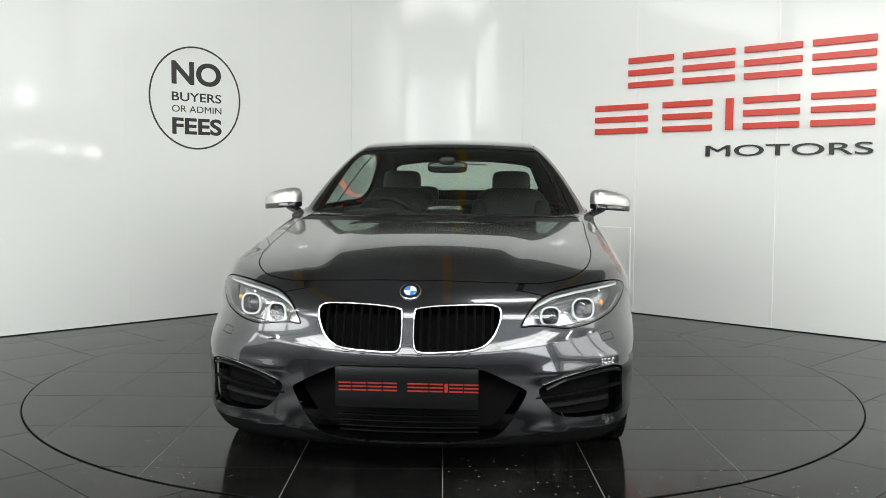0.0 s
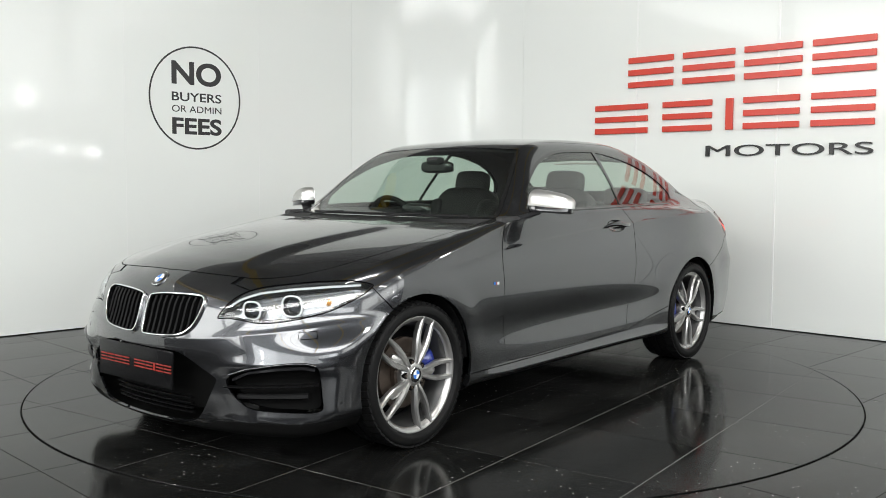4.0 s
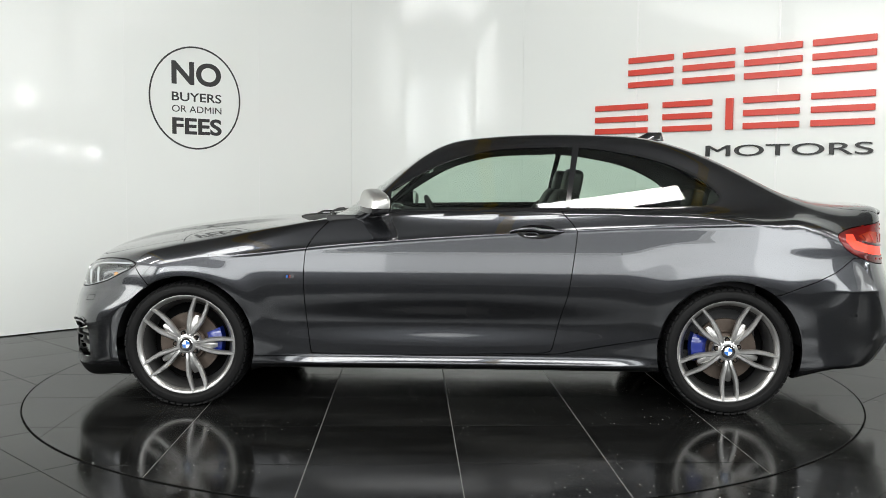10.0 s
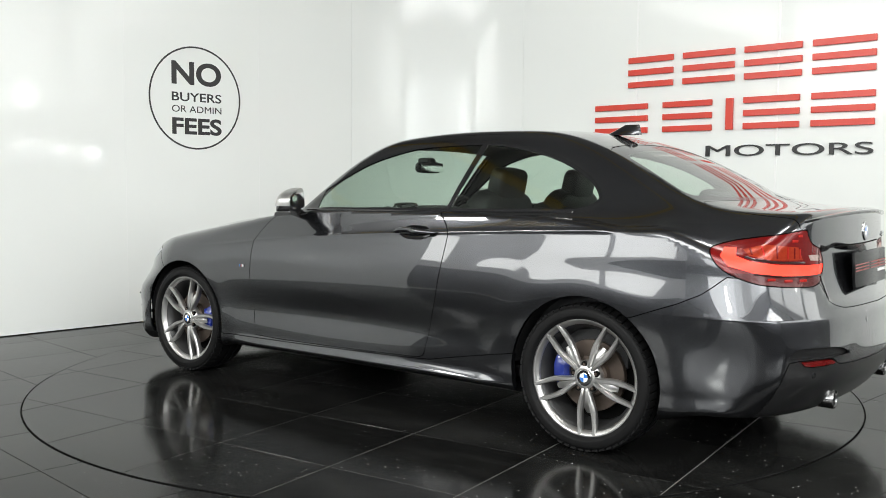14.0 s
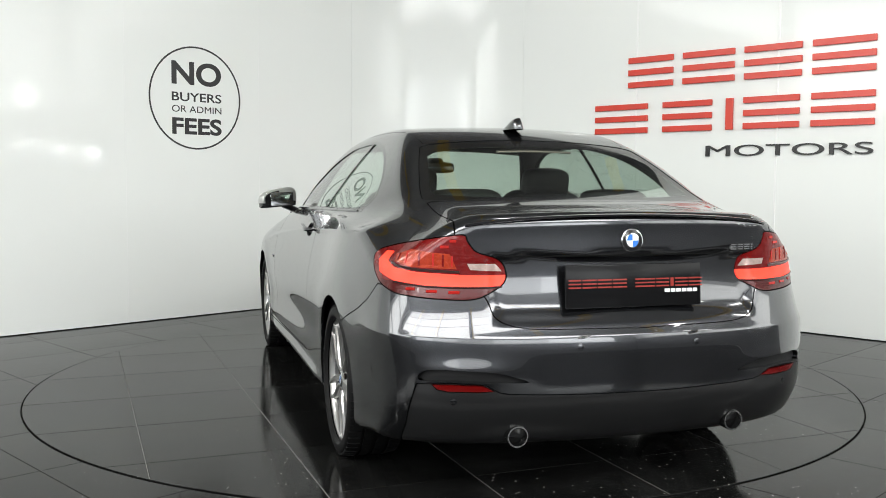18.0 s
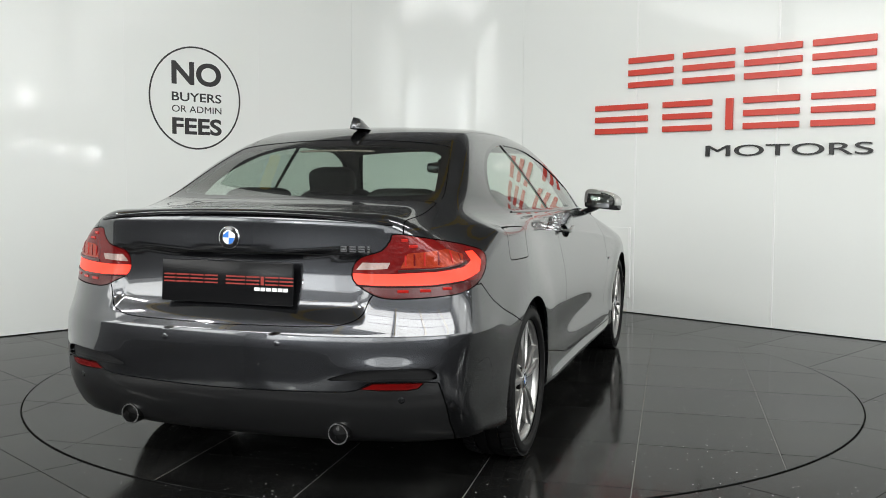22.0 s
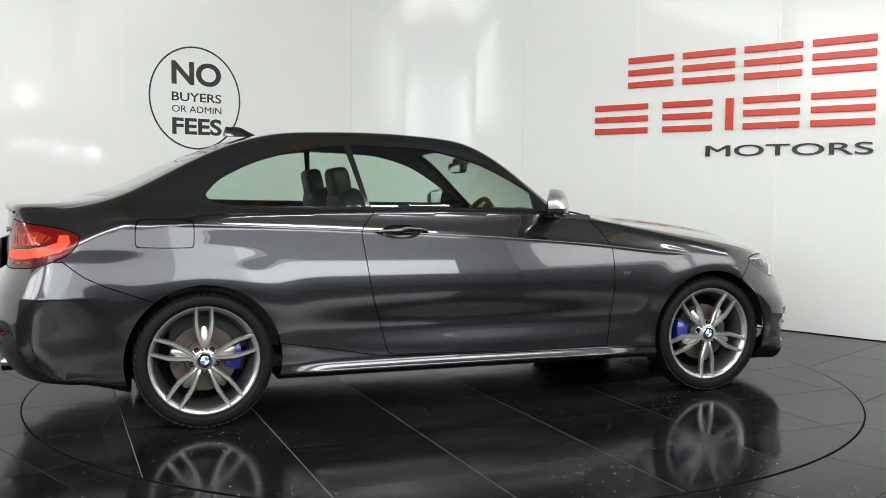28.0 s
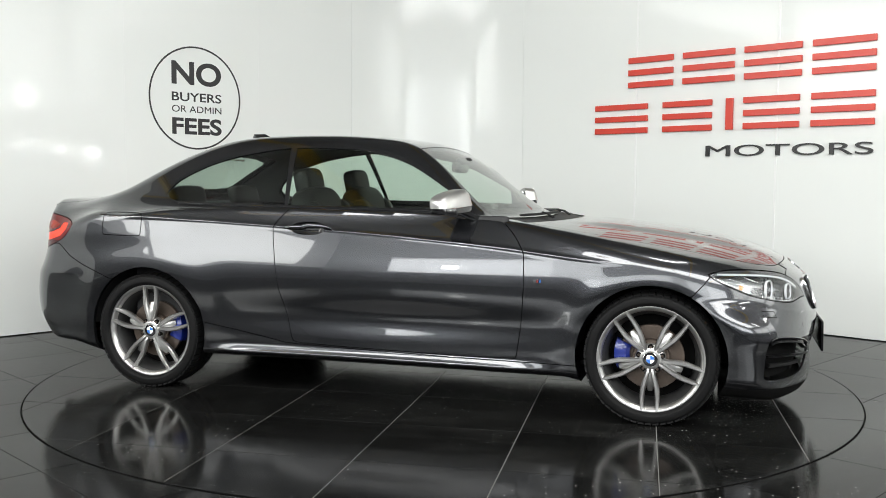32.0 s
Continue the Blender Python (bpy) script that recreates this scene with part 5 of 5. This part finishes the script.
# door mirrors
for s in (1, -1):
    rot = Matrix.Translation((.385, s * .910, 1.030)) @ Matrix.Rotation(radians(s * 22), 4, "Z") @ Matrix.Rotation(radians(s * -4), 4, "X")
    def shell(size, lift, low):
        """A mirror housing: blunt in front, flat behind, its top sloping down outwards."""
        b = dome(bmesh.new(), (0, 0, 0), size, .5, None, 36, 20)
        for v in b.verts:
            out = s * v.co.y / size[1]
            v.co.x = max(v.co.x, -.034 - .010 * out) - .22 * v.co.z * (v.co.x > 0) - .018 * max(0, out) * (v.co.x > 0)
            if v.co.z > 0:
                v.co.z *= 1 - .20 * out - .12 * max(0, out) ** 2
            v.co.z = max(v.co.z, low)
        bmesh.ops.transform(b, matrix=rot @ Matrix.Translation((0, 0, lift)), verts=b.verts)
        return b
    mir = part("door_mirror", shell((.060, .112, .060), -.004, -.038), TRIM, car, "door mirror with satin silver cap", 50)
    part("cap", shell((.064, .116, .066), -.004, -.010), SILVER, mir, "satin silver mirror cap", 50)
    bm = bmesh.new()
    sweep(bm, [rot @ Vector((.062 * math.cos(w), s * .109 * math.sin(w), -.014)) for w in np.linspace(-.9, 1.5, 14)], (.004, .008), UP, 6)
    part("indicator_strip", bm, LAMP_CLEAR, mir)
    bm = bmesh.new()
    box(bm, (0, 0, 0), (.006, .176, .078), bevel=.0025)
    bmesh.ops.transform(bm, matrix=rot @ Matrix.Translation((-.0365, 0, .004)), verts=bm.verts)
    part("mirror_glass", bm, CHROME, mir, "mirror glass")
    bm = bmesh.new()
    sweep(bm, [Vector((.47, s * .770, .958)), Vector((.45, s * .805, .972)), Vector((.415, s * .862, .995))], lambda t: (.085 - .03 * t, .034), Vector((0, 0, 1)), 8)
    part("mirror_foot", bm, TRIM, mir, "black mirror foot")
    # handle and its bowl
    pf, nf = at_side(np.linspace(-.275, -.535, 14), .890 + np.linspace(0, .006, 14), .0015)
    hb = sheet("handle_bowl", hollow, PAINT, car, "left" if s > 0 else "right", fold=0)
    hb.data.attributes.remove(hb.data.attributes["custom_normal"])
    bm = bmesh.new()
    out = [.004, .018, .026, .030, .033, .034, .034, .034, .034, .033, .031, .028, .020, .004]
    sweep(bm, [Vector(q) + Vector(k * o) for q, k, o in zip(pf, nf, out)], lambda t: (.016, .012 + .016 * math.sin(math.pi * t) ** .6), UP, 8)
    part("door_handle", mirrored(bm, s), PAINT, car, "grey pull handle", 60)
    # small wing badge in three colours
    for k, mt in enumerate((BLUE_BADGE, TRIM, RED_INK, CHROME)):
        (q,), (qn,) = at_side(.825 - k * .0065, .666, .002)
        bm = bmesh.new()
        box(bm, (0, 0, 0), (.0055 if k < 3 else .016, .004, .013), Matrix.Rotation(radians(0), 4, "Y"))
        bmesh.ops.transform(bm, matrix=Matrix.Translation(Vector(q) - Vector((.0 if k < 3 else .006, 0, 0))), verts=bm.verts)
        part("wing_badge_bar", mirrored(bm, s), mt, car)
    # bright line at the foot of the windows
    pf, nf = at_side(np.linspace(.40, -1.22, 30), np.interp(np.linspace(.40, -1.22, 30), [-1.22, -.53, .217, .40], [1.010, .998, .988, .984]), .001)
    bm = bmesh.new()
    sweep(bm, [Vector(q) for q in pf], (.008, .010), UP, 6)
    part("window_seal", mirrored(bm, s), TRIM, car)

# wipers
for y0, y1, x0 in ((-.52, .02, .72), (.02, .58, .74)):
    yy = np.linspace(y0, y1, 12)
    pw_, nw = at_top(np.interp(np.abs(yy), [0, .3, .6], [.725, .700, .625]) + .004, np.abs(yy), .010)
    pw_[:, 1] = yy
    bm = bmesh.new()
    sweep(bm, [Vector(q) for q in pw_], (.014, .014), UP, 6)
    w = part("wiper", bm, PLASTIC, car, "black windscreen wiper")
    bm = bmesh.new()
    sweep(bm, [Vector((.80, y0 + .12, .955)), Vector((.75, (y0 + y1) / 2 - .05, .972)), Vector(pw_[6]) + Vector((0, 0, .008))], (.016, .010), UP, 6)
    part("wiper_arm", bm, PLASTIC, w)

# ---- cabin ----
lining = [(q, n) for q, n in roof + rest if q[:, 2].mean() > 1.005 and q[:, 0].mean() > -1.95]
sheet("headliner", lining, LINER, car, fold=0, push=-.022, label="anthracite roof and pillar lining")
for s in (1, -1):
    bm = bmesh.new()
    box(bm, (.02, s * .775, .66), (1.25, .05, .62), bevel=.015)
    part("door_card", bm, DASH, car, "black inner door trim")
    bm = bmesh.new()
    box(bm, (-1.05, s * .735, .66), (.9, .05, .62), bevel=.015)
    part("rear_side_trim", bm, DASH, car)
bm = bmesh.new()
prof = [(.78, .60), (.80, .915), (.72, .945), (.55, .955), (.40, .935), (.30, .88), (.27, .76), (.34, .60)]
prism(bm, prof, 1.44, Matrix(((1, 0, 0, 0), (0, 0, -1, .72), (0, 1, 0, 0), (0, 0, 0, 1))))
dash = part("dashboard", bm, DASH, car, "soft black dashboard", 40)
bm = dome(bmesh.new(), (.43, -.36, .945), (.16, .20, .045), .7)
part("instrument_hood", bm, DASH, dash, smooth=60)
bm = dome(bmesh.new(), (.36, .0, .975), (.03, .10, .04), .5)
part("display", bm, TRIM, dash, "small black display", 60)
m = Matrix.Translation((.14, -.36, .875)) @ Matrix.Rotation(radians(-66), 4, "Y")
bm = bmesh.new()
sweep(bm, [m @ Vector((.183 * math.cos(w), .183 * math.sin(w), 0)) for w in np.linspace(0, 2 * math.pi, 37)[:-1]], (.030, .028), m.to_3x3() @ Vector((0, 0, 1)), 8, True)
wheel_in = part("steering_wheel", bm, LEATHER, car, "black leather steering wheel on the driver's side", 60)
bm = dome(bmesh.new(), (0, 0, 0), (.07, .075, .025), .7)
bmesh.ops.transform(bm, matrix=m, verts=bm.verts)
part("boss", bm, DASH, wheel_in, smooth=60)
for a in (0, 110, 250):
    bm = bmesh.new()
    w = radians(a + 90)
    sweep(bm, [m @ Vector((.05 * math.cos(w), .05 * math.sin(w), 0)), m @ Vector((.178 * math.cos(w), .178 * math.sin(w), 0))], (.03, .012), m.to_3x3() @ Vector((0, 0, 1)), 6)
    part("spoke", bm, DASH, wheel_in)


def cushion(c, s, tilt=0.0, power=.45):
    bm = dome(bmesh.new(), (0, 0, 0), s, power, None, 24, 14)
    bmesh.ops.transform(bm, matrix=Matrix.Translation(c) @ Matrix.Rotation(radians(tilt), 4, "Y"), verts=bm.verts)
    return bm


for s in (1, -1):
    seat = part("front_seat", cushion((-.18, s * .36, .46), (.27, .25, .10), -6), LEATHER, car, "black leather sports seat", 60)
    part("backrest", cushion((-.50, s * .36, .78), (.085, .245, .33), -17), LEATHER, seat, smooth=60)
    for k in (1, -1):
        part("bolster", cushion((-.47, s * .36 + k * .20, .76), (.09, .055, .27), -17), LEATHER, seat, smooth=60)
    part("headrest", cushion((-.615, s * .36, 1.125), (.05, .125, .085), -12), LEATHER, seat, smooth=60)
    for k in (.05, -.05):
        bm = bmesh.new()
        sweep(bm, [Vector((-.59, s * .36 + k, 1.02)), Vector((-.61, s * .36 + k, 1.12))], (.012, .012), Vector((1, 0, 0)), 8)
        part("headrest_post", bm, CHROME, seat)
    rs = part("rear_seat", cushion((-1.02, s * .34, .46), (.25, .30, .10), -8), LEATHER, car, "black leather rear seat", 60)
    part("backrest", cushion((-1.28, s * .34, .72), (.09, .30, .27), -24), LEATHER, rs, smooth=60)
    part("headrest", cushion((-1.42, s * .34, 1.04), (.045, .155, .065), -14), LEATHER, rs, smooth=60)
bm = bmesh.new()
box(bm, (-1.66, 0, .985), (.46, 1.24, .03), bevel=.01)
part("parcel_shelf", bm, LINER, car, "dark rear parcel shelf")
bm = bmesh.new()
box(bm, (-.3, 0, .27), (2.1, 1.46, .06), bevel=.01)
part("cabin_floor", bm, LINER, car)
for x0, x1, hw, z1, nm in ((.80, 1.90, .52, .66, "engine_bay_tray"), (-2.05, -1.34, .52, .93, "boot_floor")):
    bm = bmesh.new()
    box(bm, ((x0 + x1) / 2, 0, (.25 + z1) / 2), (x1 - x0, 2 * hw, z1 - .25), bevel=.02)
    part(nm, bm, SEAM, car)
bm = bmesh.new()
box(bm, (-.03, 0, .205), (1.95, 1.32, .07), bevel=.03)
box(bm, (1.42, 0, .19), (.95, .98, .08), bevel=.03)
part("undertray", bm, PLASTIC, car, "black underbody tray")
bm = dome(bmesh.new(), (.185, 0, 1.222), (.022, .115, .034), .55)
rv = part("interior_mirror", bm, TRIM, car, "black rear-view mirror behind the windscreen", 60)
bm = bmesh.new()
box(bm, (.158, 0, 1.222), (.003, .20, .05), bevel=.001)
part("mirror_glass", bm, CHROME, rv)
bm = dome(bmesh.new(), (.20, 0, 1.258), (.045, .045, .022), .6)
part("sensor_cover", bm, DASH, rv, smooth=60)


# ---- wheels ----

def wheel(x, s, spin, cal, width):
    hub = Matrix.Translation((x, s * .766, .3155)) @ (Matrix() if s > 0 else Matrix.Rotation(math.pi, 4, "Z"))
    m = hub @ Matrix.Rotation(radians(spin), 4, "Y")
    bm = bmesh.new()
    lathe(bm, [(.226, .074), (.229, .084), (.239, .0935), (.245, .0965), (.2545, .0965), (.2575, .093), (.2575, .088)], 72)
    bmesh.ops.transform(bm, matrix=m, verts=bm.verts)
    w = part("wheel", bm, ALLOY, car, "grey alloy wheel with five twin spokes", 50)
    bm = bmesh.new()
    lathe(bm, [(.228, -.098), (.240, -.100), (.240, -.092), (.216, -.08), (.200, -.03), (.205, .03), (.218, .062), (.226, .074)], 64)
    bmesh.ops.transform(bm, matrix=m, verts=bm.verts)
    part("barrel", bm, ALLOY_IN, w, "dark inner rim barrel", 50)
    # hub plate; its five bolt hollows are black discs, not recesses
    bm = bmesh.new()
    lathe(bm, [(.001, .086), (.033, .086), (.037, .090), (.046, .089), (.066, .078), (.072, .066), (.070, .03)], 40)
    bmesh.ops.transform(bm, matrix=m, verts=bm.verts)
    part("hub_plate", bm, ALLOY, w, smooth=40)
    for k in range(5):
        base = radians(72 * k)
        for t in (1, -1):
            pts = []
            for r, lat, yy in ((.040, .0075, .080), (.070, .0135, .087), (.105, .0235, .089), (.145, .0325, .088), (.188, .0350, .087), (.225, .0345, .089), (.2475, .0335, .092)):
                c, q = math.cos(base), math.sin(base)
                pts.append(m @ Vector((r * c - t * lat * q, yy - .010, r * q + t * lat * c)))
            bm = bmesh.new()
            sweep(bm, smooth_line(pts, 3), lambda v: (.019 + .006 * math.exp(-((v - .45) / .30) ** 2), .036), m.to_3x3() @ Vector((0, 1, 0)), 8)
            part("spoke", bm, ALLOY, w, smooth=28)
        bm = bmesh.new()
        sweep(bm, [m @ Vector((r * math.cos(base), yy, r * math.sin(base))) for r, yy in ((.045, .070), (.07, .074), (.10, .073), (.125, .068), (.15, .058))], lambda v: (.018 + .040 * math.sin(math.pi * min(1, .25 + v * .6)) * (1 - .6 * v), .02), m.to_3x3() @ Vector((0, 1, 0)), 8)
        part("spoke_web", bm, ALLOY, w, smooth=28)
        a = base + radians(36)
        mm = m @ Matrix.Translation((.056 * math.cos(a), 0, .056 * math.sin(a)))
        # black disc drawn as the shade of a bolt hollow
        bm = bmesh.new()
        lathe(bm, [(.001, .0865), (.0125, .0865), (.0135, .0825), (.0135, .07)], 14)
        bmesh.ops.transform(bm, matrix=mm, verts=bm.verts)
        part("bolt_hollow", bm, SEAM, w)
        bm = bmesh.new()
        lathe(bm, [(.001, .0895), (.006, .0895), (.0075, .087), (.0075, .08)], 6)
        bmesh.ops.transform(bm, matrix=mm, verts=bm.verts)
        part("wheel_bolt", bm, STEEL, w)
    bm = bmesh.new()
    roundel(bm, hub @ Matrix.Translation((0, .089, 0)) @ Matrix.Rotation(radians(-90), 4, "X"), .034)
    part("hub_cap", bm, BADGE, w, "round blue and white hub cap")
    # tyre
    R, hw = .3155, width / 2
    bm = bmesh.new()
    lathe(bm, [(.242, -hw + .018), (.247, -hw + .006), (.262, -hw), (.288, -hw + .002), (.3025, -hw + .011), (.3045, -hw + .022), (R - .0075, -hw + .045), (R - .007, -.0),
               (R - .0075, hw - .045), (.3045, hw - .022), (.3025, hw - .011), (.297, hw - .006), (.296, hw - .0045), (.288, hw - .002), (.270, hw), (.263, hw - .001), (.261, hw - .003), (.257, hw - .006), (.250, hw - .016)], 80)
    bmesh.ops.transform(bm, matrix=hub, verts=bm.verts)
    ty = part("tyre", bm, TYRE, w, "black low-profile road tyre", 40)
    bm = bmesh.new()
    for k in range(56):
        a = 2 * math.pi * k / 56
        for q in (1, -1):
            vs = box(bm, (0, 0, 0), (.027, .050, .010))
            turn_b = Matrix.Rotation(a + (.028 if q < 0 else 0), 4, "Y") @ Matrix.Translation((0, q * (hw - .034), .3083)) @ Matrix.Rotation(radians(-q * 9), 4, "X") @ Matrix.Rotation(radians(q * 8), 4, "Z")
            bmesh.ops.transform(bm, matrix=turn_b, verts=vs)
    for q in (-.027, .027):
        lathe(bm, [(R - .008, q - .020), (R - .0005, q - .020), (R, q), (R - .0005, q + .020), (R - .008, q + .020)], 80, closed=True)
    bmesh.ops.transform(bm, matrix=hub, verts=bm.verts)
    tagged(finish("tread", bm, TYRE, w), kind="stuff")
    bm = bmesh.new()
    lathe(bm, [(.001, -.075), (.20, -.075), (.212, -.07), (.212, -.05), (.195, -.045), (.001, -.045)], 36)
    bmesh.ops.transform(bm, matrix=hub, verts=bm.verts)
    part("dust_shield", bm, SEAM, w, "black dust shield behind the brake")
    # brake
    bm = bmesh.new()
    lathe(bm, [(.05, .045), (.085, .045), (.088, .022), (.153, .022), (.154, .018), (.154, .002), (.153, -.002), (.08, -.002)], 56)
    bmesh.ops.transform(bm, matrix=hub, verts=bm.verts)
    part("brake_disc", bm, STEEL, w, "worn steel brake disc", 40)
    bm = bmesh.new()
    c0 = 0 if (cal > 0) == (s > 0) else math.pi
    rings = []
    for a in np.linspace(-.42, .42, 13):
        e = 1 - .25 * abs(a / .42) ** 3
        for_r = [(.105, .0), (.100, .042), (.118, .060 * e), (.150, .060 * e), (.172, .050 * e), (.178, .0)]
        rings.append([bm.verts.new(hub @ Vector((r * math.cos(c0 + a), yy, r * math.sin(c0 + a) + .012))) for r, yy in for_r])
    for a, b in zip(rings[:-1], rings[1:]):
        for j in range(len(a)):
            bm.faces.new((a[j], a[(j + 1) % len(a)], b[(j + 1) % len(a)], b[j]))
    bm.faces.new(rings[0])
    bm.faces.new(rings[-1])
    part("brake_caliper", bm, BLUE, w, "blue brake caliper", 40)
    # wheel house
    bm = bmesh.new()
    rows = []
    for a in np.linspace(radians(4), radians(176), 30):
        rows.append([bm.verts.new((x + .358 * math.cos(a), s * yy, .315 + .358 * math.sin(a))) for yy in (.855, .50)])
    for a, b in zip(rows[:-1], rows[1:]):
        bm.faces.new((a[0], b[0], b[1], a[1]))
    bm.faces.new([r[1] for r in rows])
    part("wheel_house", bm, RUBBER, car, "black wheel arch liner", 40)


wheel(1.345, 1, 106, -1, .225)
wheel(-1.345, 1, 94, 1, .235)
wheel(1.345, -1, 90, -1, .225)
wheel(-1.345, -1, 54, 1, .235)


def motions():
    rows_disc, rows_car = [], []
    for k in range(0, 33):
        for t in ([0, .25, .5, .75] if k == 0 else [k]):
            a = radians(-sense(t) + sense(0))
            rows_disc.append((t, Matrix.Rotation(a, 4, "Z")))
            h = radians(HEAD0) - radians(sense(t) - .35)
            m = Matrix.Rotation(h, 4, "Z")
            rows_car.append((t, Matrix.Translation(m @ OFF) @ m))
    walk(turntable, rows_disc)
    walk(car, rows_car)


motions()
